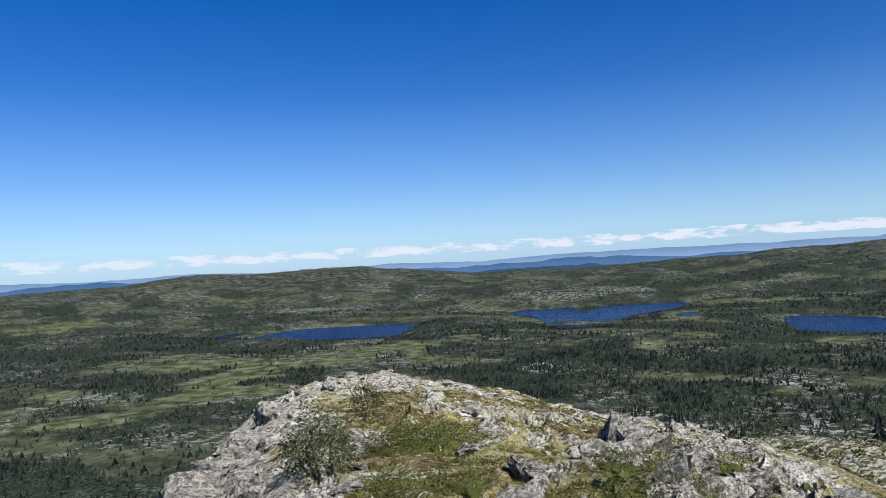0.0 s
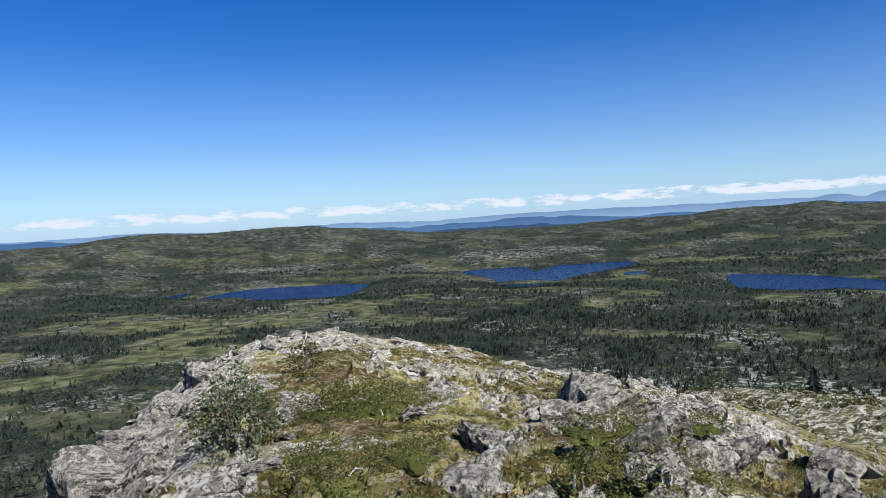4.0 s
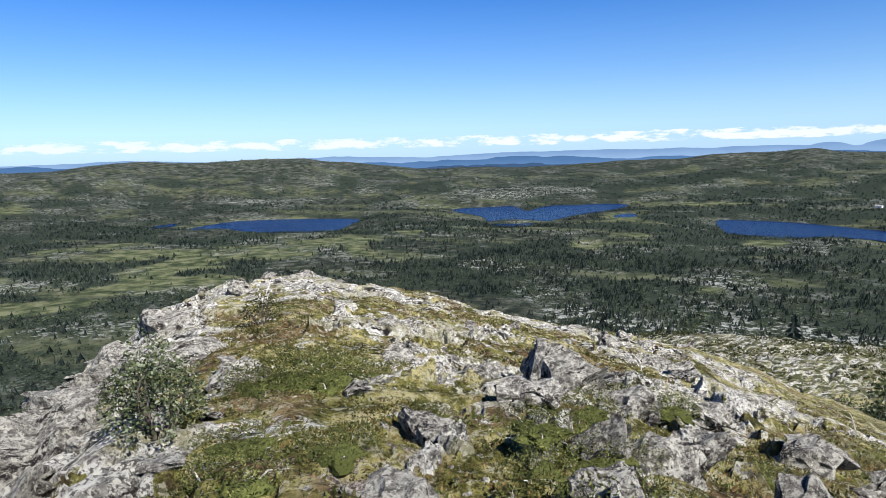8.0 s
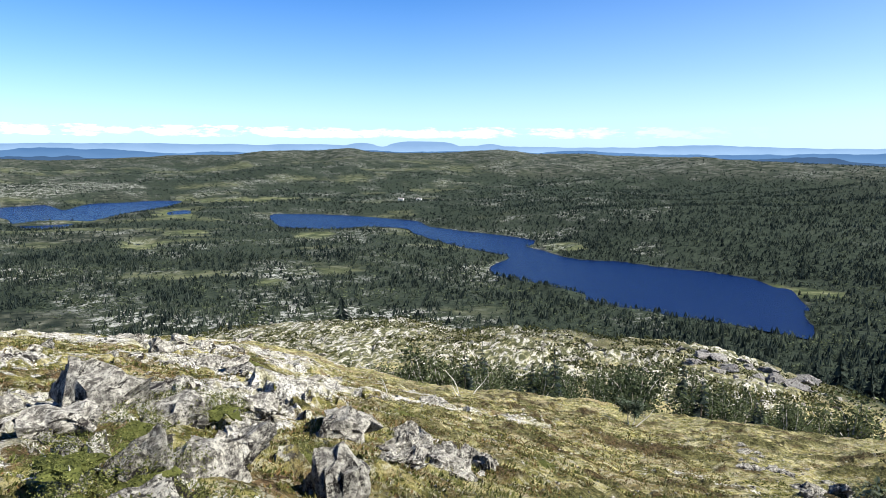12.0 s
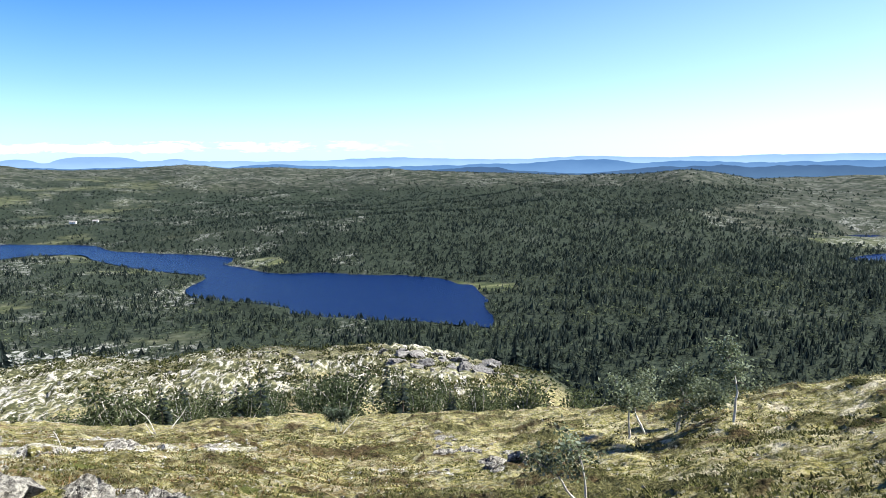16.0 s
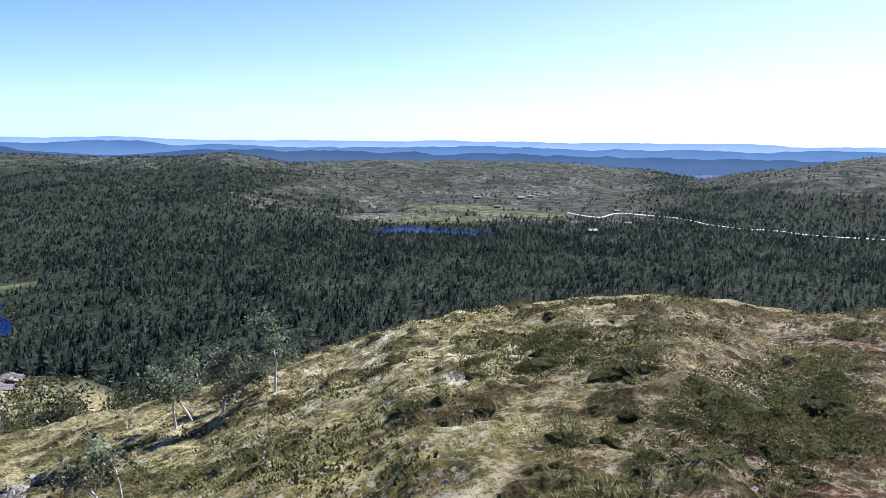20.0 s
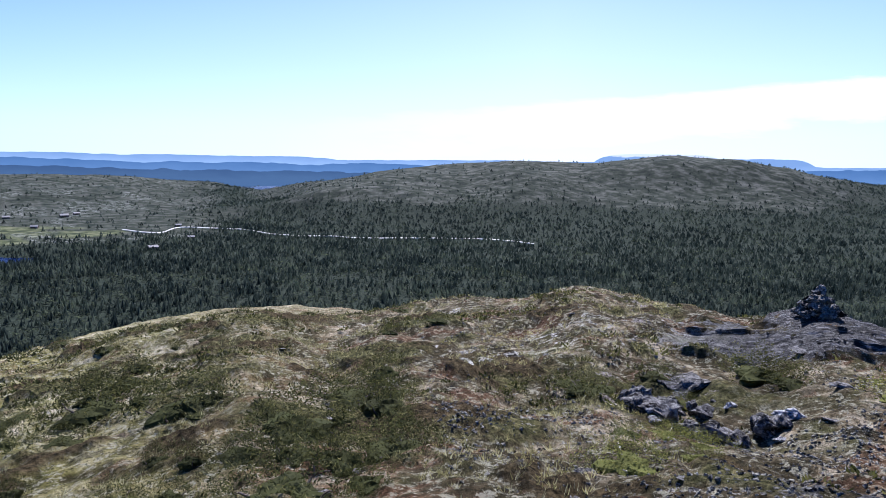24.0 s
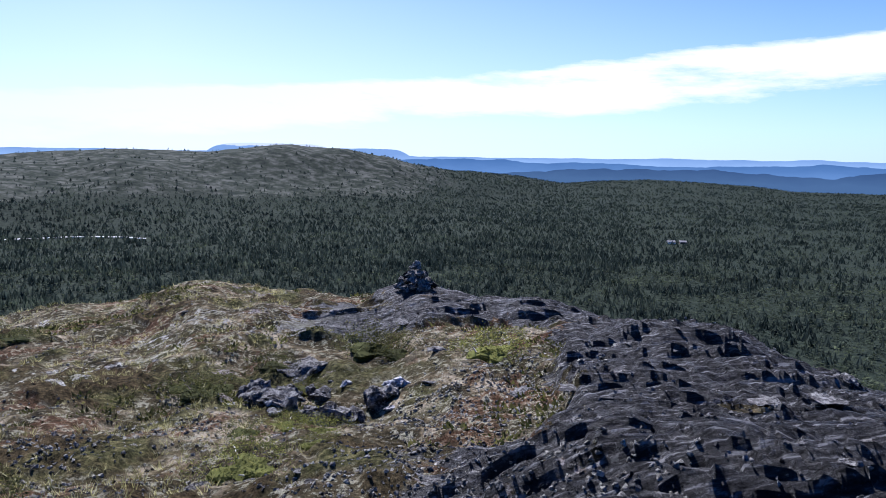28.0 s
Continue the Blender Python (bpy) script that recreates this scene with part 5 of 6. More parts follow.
tagged(at_ground(shrub("birch_shrub", "small olive dwarf birch shrub beside a dead stem", "shrub", 1.3, 1.0, M_DARKJUN, M_TWIG, 4, 300, .07, 9, .7, 3), x, y, .42), group="dwarf shrubs")

# creeping juniper mats
JUN = [shrub("juniper", "low yellow-green juniper creeping over rock", "shrub", 1.0, .28, M_JUNIPER, M_DEAD, 20 + k, 600, .033, 5, .25, 3, True) for k in range(3)]
DJUN = [shrub("juniper", "dense dark green juniper cushion on dry turf", "shrub", 1.0, .34, M_DARKJUN, M_TWIG, 30 + k, 480, .036, 4, .35, 3, True) for k in range(3)]
spots_j = [(0.95, 3.55, 1.15), (1.35, 3.9, .8), (-.7, 6.5, 1.1), (-.25, 6.9, .8), (-1.25, 6.2, .9), (-.35, 4.6, .7), (0.6, 3.0, .6), (0.2, 5.6, .5), (2.6, 5.3, .6), (1.4, 5.8, .6), (2.4, 6.9, .8), (-.9, 4.1, .9), (-.5, 3.3, .8), (3.35, -5.6, .5)]
spots_j += [(*on_ground(a, e, EYE_MID)[:2], s) for a, e, s in ((8.7, -22.2, .7), (12.5, -21.0, .9), (16.1, -20.0, 1.0), (19.6, -20.3, .7), (13.4, -24.5, .9), (9.0, -25.6, .7), (-12.2, -17.9, 1.3), (-8.5, -17.6, .9), (-16.4, -22.4, .8))]
spots_j += [(2.5, -9.05, 1.35), (3.64, -4.98, .95), (3.7, -6.3, .8), (4.1, -6.4, .6)]
for k, (x, y, s) in enumerate(spots_j):
    ob = at_ground(JUN[k], x, y, s * .8) if k < 3 else copy_at(JUN[k % 3], x, y, s * .8)
    tagged(ob, group="low junipers")
spots_d = [(4.9, -8.5, .5), (4.3, -6.0, .45), (4.5, -9.8, 1.1), (4.0, -9.6, .9), (5.6, -8.9, .7), (7.1, -5.4, .8), (5.5, -4.1, .7), (9.9, -2.9, 1.3), (10.7, -3.6, 1.2), (8.3, -3.4, 1.3), (7.4, -4.9, 1.2), (6.4, -3.6, 1.1), (5.2, -3.9, .9), (4.9, -2.6, 1.0)]
for k, (x, y, s) in enumerate(spots_d):
    ob = at_ground(DJUN[k], x, y, s) if k < 3 else copy_at(DJUN[k % 3], x, y, s)
    tagged(ob, group="low junipers")
# dark cushions on the dry slope: bearing, angle of sight, width in degrees
EYE_LATE = (0.45, 0.25, 1.8)
for k, (a, e, w) in enumerate([(108.3, -16.8, 3.8), (111.8, -17.0, 3.5), (110.8, -15.0, 2.4), (107.9, -15.7, 2.1), (113.4, -15.2, 2.1), (116.6, -17.1, 3.2), (102.0, -17.6, 2.4), (99.4, -18.3, 2.1), (102.6, -18.8, 3.2), (113.3, -13.9, 1.2), (108.4, -13.8, 2.6), (126.2, -18.9, 2.6), (129.9, -18.2, 5.3), (126.7, -17.1, 2.6), (129.7, -16.1, 4.4), (119.3, -20.4, 3.5), (123.3, -21.1, 5.9), (126.6, -21.3, 5.3), (117.8, -23.2, 3.2), (110.6, -22.8, 4.4), (114.1, -22.7, 4.1), (115.4, -20.7, 2.4), (122.9, -19.3, 2.4), (128.7, -22.6, 4.4), (127.4, -24.1, 4.4), (110.4, -24.9, 2.9), (100.5, -22.5, 2.1), (113.1, -20.5, 2.6), (117.4, -24.4, 2.6), (131.1, -19.2, 2.6), (99.6, -20.6, 2.1), (103.6, -21.3, 2.6), (120.8, -18.4, 1.5), (129.9, -13.2, 1.8)]):
    x, y, _ = on_ground(a, e, EYE_LATE)
    s = math.dist((x, y), EYE_LATE[:2]) * radians(w) * 1.0
    tagged(copy_at(DJUN[k % 3], x, y, s, max(.4, s) * 1.45), group="low junipers")
for k in range(46):
    a, r = rng.uniform(78, 146), rng.uniform(6.5, 25)
    x, y = polar(a, r)
    s = rng.uniform(.4, 1.0)
    tagged(copy_at(DJUN[k % 3], x, y, s, s * rng.uniform(.35, .75)), group="low junipers")
for k in range(26):
    a, r = rng.uniform(-18, 50), rng.uniform(7, 30)
    x, y = polar(a, r)
    if rocky(np.array([x]), np.array([y]))[0] > 0.5:
        continue
    s = rng.uniform(.4, .9)
    tagged(copy_at(JUN[k % 3], x, y, s, s * rng.uniform(.4, .8)), group="low junipers")


def dead_stem(x, y, h, lean, label="bleached dead stem standing in the heath"):
    rr = random.Random(int(x * 100))
    base = new("dead_stem")
    pts = wander((0, 0, -.1), (lean, .1, 1), h + .1, 6, rr, .14)
    part("stem", stem_mesh("stem", [(pts, [.018 * h * (1 - i / 8) + .004 for i in range(7)], 6)], M_DEAD), base)
    for k in range(2):
        p = pts[3 + k]
        part("twig", stem_mesh("twig", [(wander(p, (rr.uniform(-1, 1), rr.uniform(-1, 1), .8), h * .35, 4, rr, .2), [.008, .007, .005, .004, .002], 5)], M_DEAD), base)
    base.matrix_basis = Matrix.Translation((x, y, gz(x, y)))
    return tagged(base, label, "dead tree", "dead stems")


for x, y, h, ln in ((-2.6, 11.9, .58, -.1), (3.69, 11.69, .36, .1), (5.0, 9.5, .36, .15), (8.3, 12.95, .4, -.9), (19.3, 14.7, .95, .5), (15.8, 20.0, 1.1, -.3), (16.3, 19.8, .9, .6), (15.2, 19.2, .7, -.8)):
    dead_stem(x, y, h, ln)


def birch(seed, h, leafy=1.0, label="gnarled mountain birch with sparse pale leaves"):
    """Crooked mountain birch, one or two trunks."""
    rr = random.Random(seed)
    base = new("birch_tree")
    ends = []
    for k in range(rr.choice((1, 2, 2))):
        way = (rr.uniform(-.35, .35), rr.uniform(-.35, .35), 1)
        tr = wander((k * .08, 0, -.1), way, h * .9, 8, rr, .24, .10)
        part("trunk", stem_mesh("trunk", [(tr, [.030 * h / 2 * (1 - i / 10) + .005 for i in range(9)], 8)], M_WBARK), base)
        for j in range(9):
            p = tr[rr.randint(5, 8)]
            a = rr.uniform(0, 6.283)
            lp = wander(p, (math.cos(a), math.sin(a), rr.uniform(.3, 1.0)), h * rr.uniform(.16, .32), 5, rr, .22)
            part("limb", stem_mesh("limb", [(lp, [.011 * h / 2 * (1 - i / 6) + .002 for i in range(6)], 5)], M_TWIG), base)
            for q in lp[2:]:
                for _ in range(int(15 * leafy)):
                    ends.append(q + Vector((rr.gauss(0, .10), rr.gauss(0, .10), rr.gauss(0, .08))) * h * .5)
    part("crown", leaves_mesh("crown", ends, .05 + .018 * h, M_BLEAF, rr, 3, .05), base)
    return tagged(base, label, "tree", "mountain birches")


for k, (a, d, px) in enumerate(((76.9, 17.5, 128), (78.4, 19.5, 105), (81.0, 17.5, 125), (85.0, 16.5, 125), (82.6, 20.5, 60), (52.4, 24, 45))):
    x, y = EYE_LATE[0] + d * math.sin(radians(a)), EYE_LATE[1] + d * math.cos(radians(a))
    at_ground(birch(200 + k, d * px / 1130), x, y)
at_ground(birch(230, .95, .3, "thin young mountain birch on the dry slope"), *on_ground(73.5, -26.7, EYE_LATE)[:2])


def spruce(seed, h, label):
    """Slender spruce with drooping whorls of needled boughs."""
    rr = random.Random(seed)
    base = new("spruce_tree")
    part("trunk", stem_mesh("trunk", [([(0, 0, -.3), (0, 0, h * .5), (rr.uniform(-.1, .1), 0, h)], [.035 * h / 2, .02 * h / 2, .006], 7)], M_TRUNK), base)
    v, f = [], []
    tiers = 12
    for k in range(tiers):
        u = k / tiers
        rad = h * .21 * (1 - u) ** .8 + .05
        for b in range(9 if k < 8 else 6):
            a = rr.uniform(0, 6.283)
            L = rad * rr.uniform(.6, 1.2)
            z = h * (.06 + .9 * u) + rr.uniform(-.1, .1)
            d, e = Vector((math.cos(a), math.sin(a), -.35)), Vector((-math.sin(a), math.cos(a), 0))
            p = Vector((0, 0, z))
            o = len(v)
            v += [tuple(p), tuple(p + d * L * .6 + e * L * .38 + Vector((0, 0, -.05 * L))), tuple(p + d * L), tuple(p + d * L * .6 - e * L * .38 - Vector((0, 0, .15 * L)))]
            f.append((o, o + 1, o + 2, o + 3))
    v += [(.05, 0, h * .9), (-.03, .05, h * .9), (0, 0, h * 1.03), (-.03, -.05, h * .9)]
    f.append((len(v) - 4, len(v) - 3, len(v) - 2, len(v) - 1))
    part("crown", mesh_from("crown", v, f, M_SPRUCE), base)
    return tagged(base, label, "tree", "slope trees")


def slope_birch(seed, h, label):
    rr = random.Random(seed)
    base = new("birch_tree")
    lines, ends = [], []
    for k in range(4):
        a = rr.uniform(0, 6.283)
        lp = wander((0, 0, -.2), (math.cos(a) * .4, math.sin(a) * .4, 1), h * rr.uniform(.7, .95), 6, rr, .15)
        lines.append((lp, [.03 * (1 - i / 8) + .004 for i in range(7)], 5))
        for q in lp[2:]:
            for _ in range(15):
                ends.append(q + Vector((rr.gauss(0, .16), rr.gauss(0, .16), rr.gauss(0, .13))) * h * .55)
    part("trunk", stem_mesh("trunk", lines, M_BARK), base)
    part("crown", leaves_mesh("crown", ends, .15, M_SLOPE, rr, 2, .12), base)
    return tagged(base, label, "tree", "slope trees")


SPR = [spruce(300 + k, 3.2 + .5 * k, "slim dark spruce among birch scrub on the slope") for k in range(4)]
SLB = [slope_birch(320 + k, 2.0, "bushy green birch on the slope below the summit") for k in range(4)]
used = set()
n = 0
while n < 150:
    a, r = rng.uniform(26, 79), 37 + 30 * rng.random() ** 1.5
    if r < 37 + 9 * max(0, (34 - a) / 8) or (a > 68 and r > 52):
        continue
    x, y = polar(a, r)
    kind = SPR if rng.random() < .2 and a > 36 else SLB
    k = rng.randrange(4)
    ob = kind[k]
    s = rng.uniform(.6, 1.3) * (.75 if kind is SPR else 1.25)
    if ob.name not in used:
        used.add(ob.name)
        at_ground(ob, x, y, s, dz=-.15)
    else:
        copy_at(ob, x, y, s, s * rng.uniform(.85, 1.2), -.15)
    n += 1

# ---- cairn, fire ring and stones on the south side ----
cx, cy = 4.6, -12.3
cairn = new("cairn")
cz = gz(cx, cy)
cairn.matrix_basis = Matrix.Translation((cx, cy, cz)) @ Matrix.Diagonal((.66, .66, .8, 1))
rr = random.Random(9)
lvl = 0.0
for ring, (cnt, rad, h, w) in enumerate(((12, .44, .2, .42), (9, .34, .18, .36), (6, .23, .17, .34), (3, .11, .15, .32), (1, .02, .13, .26))):
    for k in range(cnt):
        a = 2 * math.pi * k / cnt + ring + rr.uniform(-.2, .2)
        m = Matrix.Translation((rad * math.cos(a), rad * math.sin(a), lvl + h * .5 + rr.uniform(-.02, .02))) @ pose(0, 0, 0, rr.uniform(-15, 15), rr.uniform(-15, 15), rr.uniform(0, 360)) @ Matrix.Diagonal((w, w * rr.uniform(.6, .9), h * 1.3, 1))
        part("stone", rr.choice(SLATES), cairn, m=m)
    lvl += h * .78
tagged(cairn, "cairn of piled dark slate stones on the summit edge", "cairn")

put_rock(5.15, -9.0, .8, .42, .6, True, .3, label="large dark boulder beside the ring of stones")
for k in range(46):
    a = rng.uniform(0, 6.283)
    x, y = 4.3 + math.cos(a) * .8 * rng.uniform(.75, 1.2), -7.65 + math.sin(a) * .55 * rng.uniform(.75, 1.2)
    w = rng.uniform(.17, .40)
    put_rock(x, y, w, w * rng.uniform(.5, .9), None, True, .15, 25, "dark stone of a tumbled fire ring", "fire ring stones", "stone")
M_WSTONE = make_stone_mat("white_quartz_stone", ((0.3, (0.35, 0.35, 0.34)), (0.5, (0.55, 0.55, 0.54)), (0.7, (0.72, 0.72, 0.7))), (0.7, 0.7, 0.68))
WHITE = rock_mesh(60, M_WSTONE, .6)
for x, y, w in ((3.62, -8.2, .26), (3.45, -8.1, .28), (4.3, -8.35, .2), (3.4, -7.5, .16), (5.2, -7.2, .17), (4.6, -7.0, .14)):
    ob = put_rock(x, y, w, w * .5, None, True, .1, 10, "pale quartz stone lying by the fire ring", "pale stones", "stone")
    ob.data = WHITE
n = 0
while n < 80:
    a, r = rng.uniform(118, 190), 3.6 + 12 * rng.random() ** 1.4
    x, y = polar(a, r)
    if r > float(around(np.array([a]), EDGE)[0]) - .8 or math.hypot(x - cx, y - cy) < 1:
        continue
    big = a > 150
    w = rng.uniform(.1, .4 if big else .2)
    put_rock(x, y, w, w * rng.uniform(.14, .26), w * rng.uniform(.5, .9), True, .42, 9)
    n += 1


# ---- ground cover: grass, heather, loose chips ----


def tuft(rr, blades, h, spread, wid):
    v, f = [], []
    for _ in range(blades):
        a, q = rr.uniform(0, 6.283), spread * math.sqrt(rr.random())
        x, y = math.cos(a) * q, math.sin(a) * q
        b = rr.uniform(0, 6.283)
        o = len(v)
        ln = h * rr.uniform(.5, 1.1)
        v += [(x - math.sin(b) * wid, y + math.cos(b) * wid, -.03), (x + math.sin(b) * wid, y - math.cos(b) * wid, -.03), (x + math.cos(a) * ln * rr.uniform(.1, .9), y + math.sin(a) * ln * rr.uniform(.1, .9), ln * .8)]
        f.append((o, o + 1, o + 2))
    return np.array(v), np.array(f)


def pebble(rr):
    bm = bmesh.new()
    for _ in range(8):
        bm.verts.new(Vector((rr.gauss(0, 1), rr.gauss(0, 1), rr.gauss(0, .7))).normalized() * .5)
    bmesh.ops.convex_hull(bm, input=bm.verts[:])
    bmesh.ops.delete(bm, geom=[v for v in bm.verts if not v.link_faces], context="VERTS")
    bm.verts.index_update()
    v, f = np.array([x.co[:] for x in bm.verts]), np.array([[q.index for q in x.verts] for x in bm.faces])
    bm.free()
    return v, f


def cover(name, protos, n, a0, a1, r0, r1, mat, label, cat, want, size, seed, power=1.0):
    g = np.random.default_rng(seed)
    a = np.radians(g.uniform(a0, a1, n))
    r = r0 + (r1 - r0) * g.random(n) ** power
    x, y = r * np.sin(a), r * np.cos(a)
    keep = want(x, y, g.random(n)) & (r < around(np.degrees(a), EDGE) * 1.05)
    x, y = x[keep], y[keep]
    z = ground_z(x, y)
    m = len(x)
    s = g.uniform(*size, m) * (1 + r[keep] / 30)
    return scatter(name, protos, np.stack([x, y, z, s, np.ones(m), g.uniform(0, 6.28, m)], -1), mat, label, cat)


rr = random.Random(4)
HEATH = [tuft(rr, 9, .5, 1.0, .17) for _ in range(5)]
GRASS = [tuft(rr, 8, 1.0, .45, .045) for _ in range(5)]
CHIP = [pebble(rr) for _ in range(6)]


def green_patch(x, y, u):
    return (rocky(x, y) < 0.45) & (fbm(x / .8, y / .8, 3, 131) + (u - .5) * .3 > 0.47)


cover("heather", HEATH, 26000, -30, 60, 1.8, 24, M_HEATHER, "low heather and crowberry between the rocks", "heath", green_patch, (.03, .075), 21, 1.2)
cover("green_heath", HEATH, 12000, -30, 90, 1.8, 22, M_JUNIPER, "yellow-green moss and crowberry cushions", "heath", lambda x, y, u: (rocky(x, y) < .45) & (fbm(x / 1.3, y / 1.3, 3, 137) + (u - .5) * .25 > .53), (.03, .085), 22, 1.2)
cover("dark_heath", HEATH, 9000, 70, 172, 3, 24, M_DARKJUN, "dark crowberry mats on the dry slope", "heath", lambda x, y, u: (rocky(x, y) < .5) & (fbm(x / 1.6, y / 1.6, 3, 139) + (u - .5) * .2 > .56), (.05, .12), 23, 1.1)
cover("dry_grass", GRASS, 30000, 22, 150, 2, 28, M_GRASS, "straw-coloured dry grass on the summit slope", "grass", lambda x, y, u: (rocky(x, y) < .5) & (fbm(x / 1.1, y / 1.1, 3, 143) + (u - .5) * .35 > .52), (.025, .075), 24, 1.2)
cover("stone_chips", CHIP, 8000, 130, 196, 2.5, 16, M_SLATE, "scattered slate chips on worn ground", "gravel", lambda x, y, u: fbm(x / 1.5, y / 1.5, 3, 147) + (u - .5) * .3 > .48, (.01, .038), 25, 1.1)
cover("grey_stone_chips", CHIP, 9000, 130, 172, 2.5, 9, M_STONE, "pale glinting stone chips on the worn path", "gravel", lambda x, y, u: fbm(x / 1.2, y / 1.2, 3, 153) + (u - .5) * .3 > .5, (.012, .045), 27, 1.0)
cover("pale_stone_chips", CHIP, 7000, -30, 100, 2.5, 26, M_STONE, "scattered pale stone chips in the heath", "gravel", lambda x, y, u: (fbm(x / 1.5, y / 1.5, 3, 149) + (u - .5) * .3 > .5) & ((bearing(x, y) < 60) | (u > .6)), (.015, .06), 26, 1.1)

# ---- stones and scrub on the east shoulder ----


def shoulder_cover(name, protos, n, size, mat, label, cat, seed, lo):
    g = np.random.default_rng(seed)
    a, r = np.radians(g.uniform(12, 70, n)), g.uniform(62, 150, n)
    x, y = r * np.sin(a), r * np.cos(a)
    keep = fbm(x / 7, y / 7, 4, 151 + seed) > lo
    x, y = x[keep], y[keep]
    m = len(x)
    s = size[0] + (size[1] - size[0]) * g.random(m) ** 2
    return scatter(name, protos, np.stack([x, y, ground_z(x, y), s, g.uniform(.8, 1.5, m), g.uniform(0, 6.28, m)], -1), mat, label, cat)


shoulder_cover("shoulder_stones", CHIP, 2200, (.2, .9), M_STONE, "pale weathered blocks on the rocky shoulder", "rocks", 3, .47)
shoulder_cover("shoulder_scrub", HEATH, 11000, (.3, 1.0), M_DARKJUN, "dark heath in the cracks of the rocky shoulder", "heath", 5, .47)

for k in range(26):                                    # dark crags where the shoulder breaks off
    u = rng.random()
    x, y, _ = on_ground(56 + 12 * u + rng.uniform(-.5, .5), -15.6 - 1.2 * u + rng.uniform(-.9, .4))
    w = rng.uniform(1.6, 4.0)
    put_rock(x, y, w, w * rng.uniform(.3, .5), None, True, .35, 20, "dark broken crag on the rocky shoulder", "shoulder crags")

# ---- gravel road and cabins across the valley ----
M_ROAD = make_plain("pale_gravel", (0.46, 0.44, 0.40), 0.9, 0.12, 0.4)
M_LOG = make_plain("dark_log_wall", (0.10, 0.065, 0.045), 0.85, 0.3, 2.0)
M_WHITE = make_plain("white_painted_boards", (0.75, 0.74, 0.72), 0.7, 0.06, 3.0)
M_TURF = make_plain("grey_roof", (0.20, 0.19, 0.18), 0.85, 0.25, 1.5)
M_PANE = make_plain("window_glass", (0.03, 0.035, 0.04), 0.1, 0.1, 1.0, 0.6)
M_DOOR = make_plain("brown_door", (0.16, 0.09, 0.05), 0.7, 0.2, 3.0)

ROAD = [(108.7, -5.37), (111.2, -5.68), (113.0, -5.28), (117.4, -5.50), (120.0, -5.93), (124.7, -6.12), (128, -6.26), (132.8, -6.22), (136.5, -6.2), (139.3, -6.3), (141.5, -6.5)]
road_pts = [Vector(on_ground(a, e)) for a, e in ROAD]
line = []
for i in range(len(road_pts) - 1):
    p0, p1, p2, p3 = (road_pts[max(0, min(len(road_pts) - 1, i + k))] for k in (-1, 0, 1, 2))
    for k in range(12):
        u = k / 12
        line.append(0.5 * (2 * p1 + (p2 - p0) * u + (2 * p0 - 5 * p1 + 4 * p2 - p3) * u * u + (3 * p1 - p0 - 3 * p2 + p3) * u ** 3))
verts, quads = [], []
for i, p in enumerate(line):
    out = Vector((p.x, p.y, 0)).normalized()
    for d, up in ((-4, -1.5), (-2.4, 0.7), (0, 0.9), (2.2, 1.3), (3.4, 0.6)):
        q = p + out * d
        verts.append((q.x, q.y, gz(p.x, p.y) + up))
    if i:
        for k in range(4):
            a = (i - 1) * 5 + k
            quads.append((a, a + 5, a + 6, a + 1))
tagged(new("road", mesh_from("road", verts, quads, M_ROAD)), "pale gravel road winding along the far hillside", "road", kind="structure")


def box(bm, x0, x1, y0, y1, z0, z1):
    v = [bm.verts.new(p) for p in ((x0, y0, z0), (x1, y0, z0), (x1, y1, z0), (x0, y1, z0), (x0, y0, z1), (x1, y0, z1), (x1, y1, z1), (x0, y1, z1))]
    for q in ((0, 3, 2, 1), (4, 5, 6, 7), (0, 1, 5, 4), (1, 2, 6, 5), (2, 3, 7, 6), (3, 0, 4, 7)):
        bm.faces.new([v[k] for k in q])


def box_mesh(name, mat, *dims):
    bm = bmesh.new()
    for d in dims:
        box(bm, *d)
    return to_mesh(name, bm, mat)


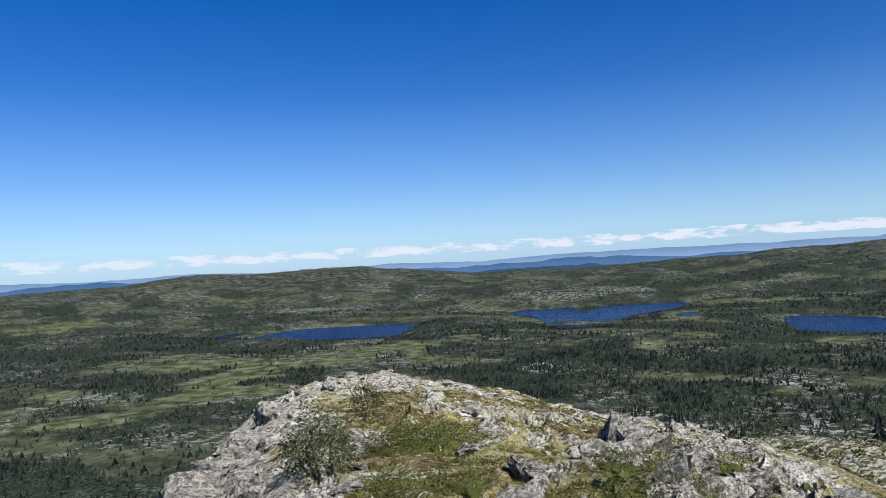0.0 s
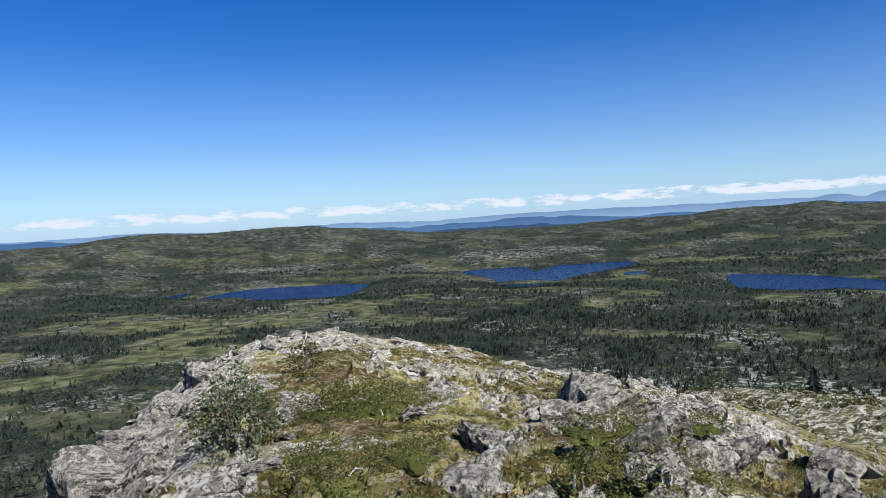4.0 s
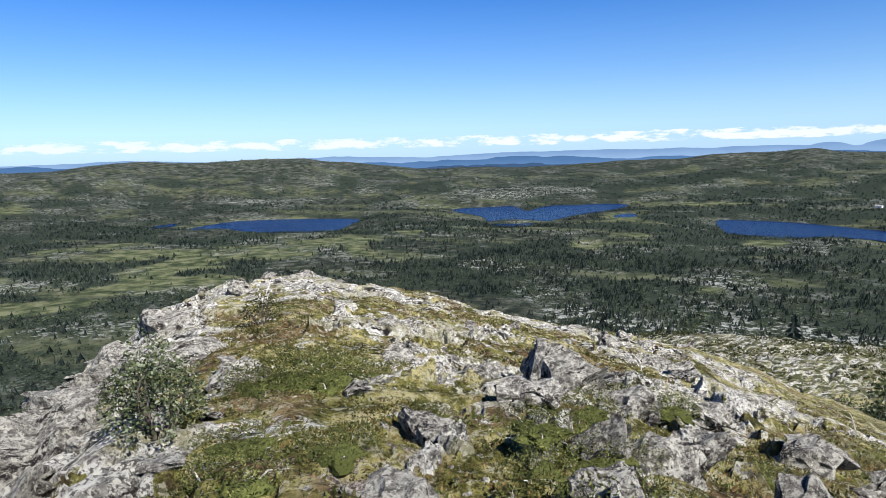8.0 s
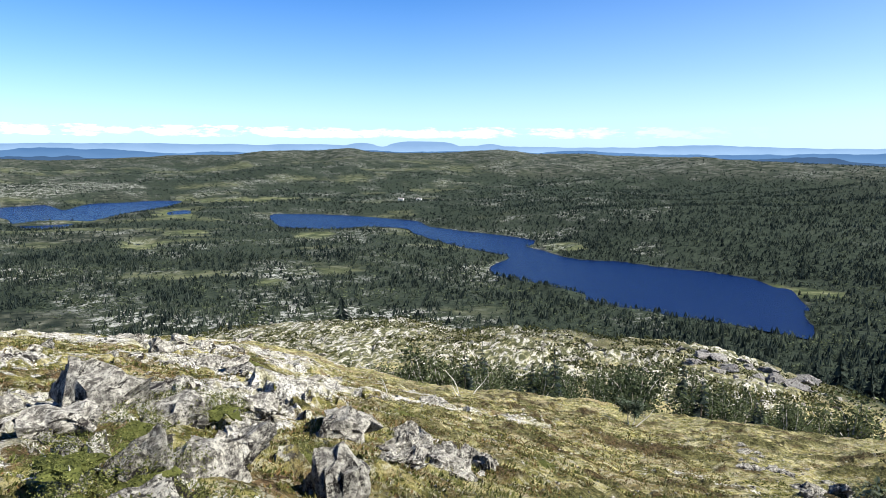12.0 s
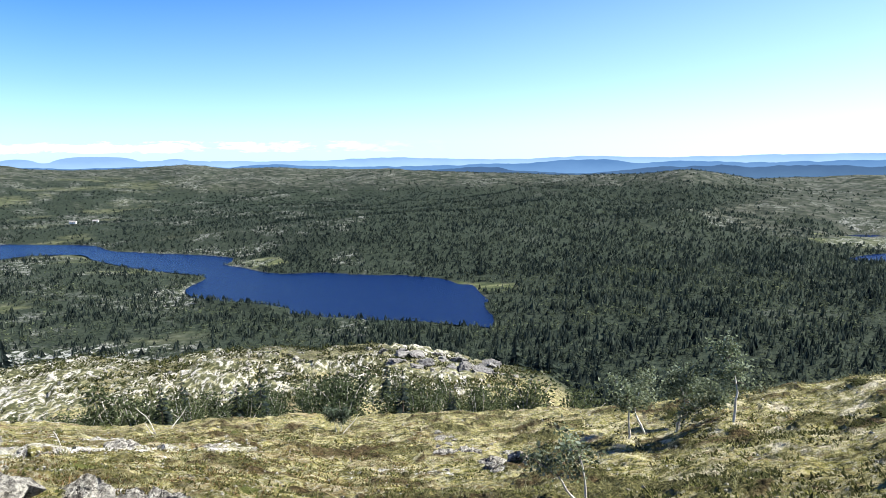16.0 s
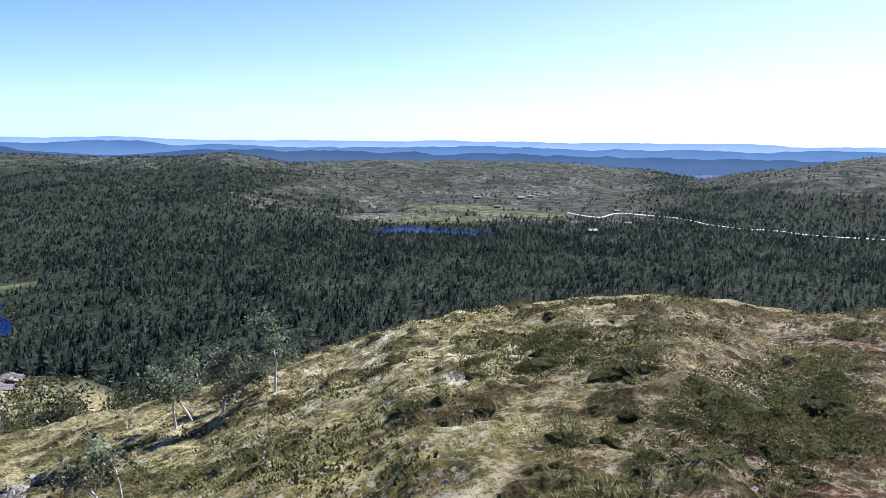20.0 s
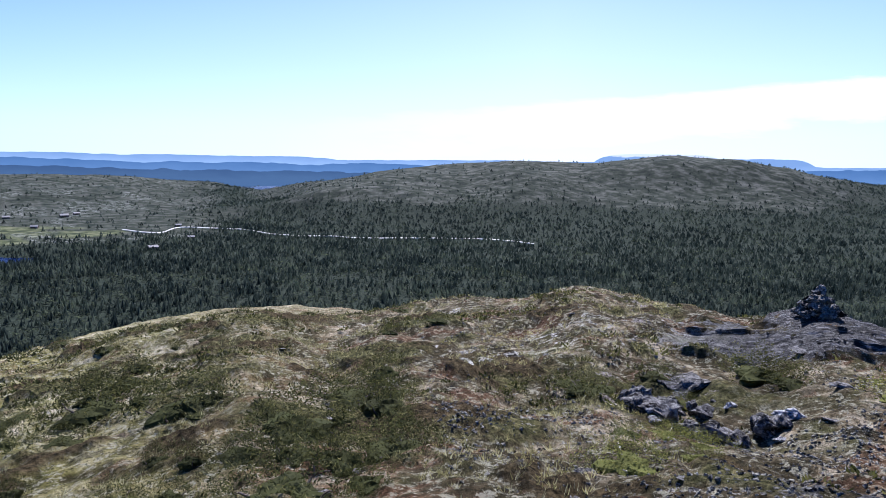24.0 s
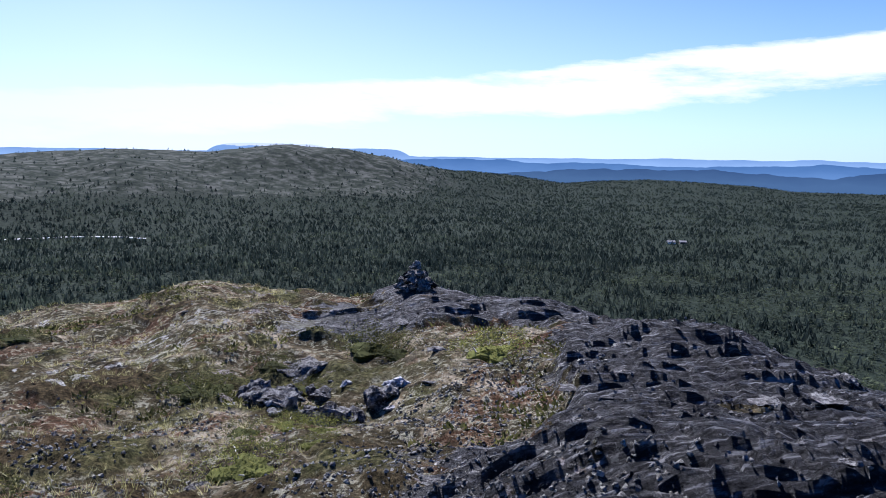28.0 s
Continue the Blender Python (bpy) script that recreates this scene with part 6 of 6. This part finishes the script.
def cabin(wall_mat, label):
    """Small gabled mountain cabin, 12 by 8 metres."""
    base = new("cabin")
    bm = bmesh.new()
    box(bm, -6, 6, -4, 4, -1.5, 2.8)
    for x0 in (-6, 5.8):
        v = [bm.verts.new(p) for p in ((x0, -4, 2.8), (x0, 4, 2.8), (x0, 0, 4.9), (x0 + .2, -4, 2.8), (x0 + .2, 4, 2.8), (x0 + .2, 0, 4.9))]
        for q in ((0, 1, 2), (5, 4, 3), (0, 3, 4, 1), (1, 4, 5, 2), (2, 5, 3, 0)):
            bm.faces.new([v[k] for k in q])
    part("wall", to_mesh("wall", bm, wall_mat), base)
    for sgn in (-1, 1):
        bm = bmesh.new()
        v = [bm.verts.new(p) for p in ((-6.6, 0, 5.0), (6.6, 0, 5.0), (6.6, sgn * 4.9, 2.5), (-6.6, sgn * 4.9, 2.5), (-6.6, 0, 5.3), (6.6, 0, 5.3), (6.6, sgn * 4.9, 2.8), (-6.6, sgn * 4.9, 2.8))]
        for q in ((0, 1, 2, 3), (4, 7, 6, 5), (0, 4, 5, 1), (1, 5, 6, 2), (2, 6, 7, 3), (3, 7, 4, 0)):
            bm.faces.new([v[k] for k in q])
        part("roof", to_mesh("roof", bm, M_TURF), base)
    part("chimney", box_mesh("chimney", M_STONE, (1.5, 2.3, -.4, .4, 4.6, 6.2)), base)
    part("door", box_mesh("door", M_DOOR, (-.5, .5, 4.0, 4.06, 0, 2.0)), base)
    for x in (-4, 3.4):
        w = part("window", box_mesh("window", M_WHITE, (x - .1, x + 1.4, 4.0, 4.08, .8, 2.1)), base)
        part("pane", box_mesh("pane", M_PANE, (x, x + 1.3, 4.08, 4.10, .9, 2.0)), w)
    return tagged(base, label, "cabin", "cabins in the valley")


CAB = [cabin(M_LOG, "dark timber cabin with a grey roof on open heath"), cabin(M_WHITE, "white painted cabin at the edge of the woods")]
placed = [0, 0]
for a, e, kind, s in ((101.3, -4.37, 0, 1.0), (103.0, -5.09, 0, .9), (104.9, -4.35, 0, 1.2), (105.7, -4.19, 0, .9), (110.8, -6.91, 0, 1.0), (113.6, -6.15, 0, .8), (112.7, -5.2, 0, .8), (33.2, -4.18, 1, 1.0), (34.7, -4.16, 1, .9), (183.3, -6.37, 1, .9), (184.2, -6.3, 0, .8), (-44, -3.0, 1, .5)):
    x, y, z = on_ground(a, e)
    ob = CAB[kind] if not placed[kind] else copy_thing(CAB[kind], Matrix.Identity(4))
    placed[kind] += 1
    ob.matrix_basis = Matrix.Translation((x, y, gz(x, y) + .6)) @ pose(0, 0, 0, 0, 0, -a + 180 + rng.uniform(-30, 30)) @ Matrix.Diagonal((s, s, s, 1))
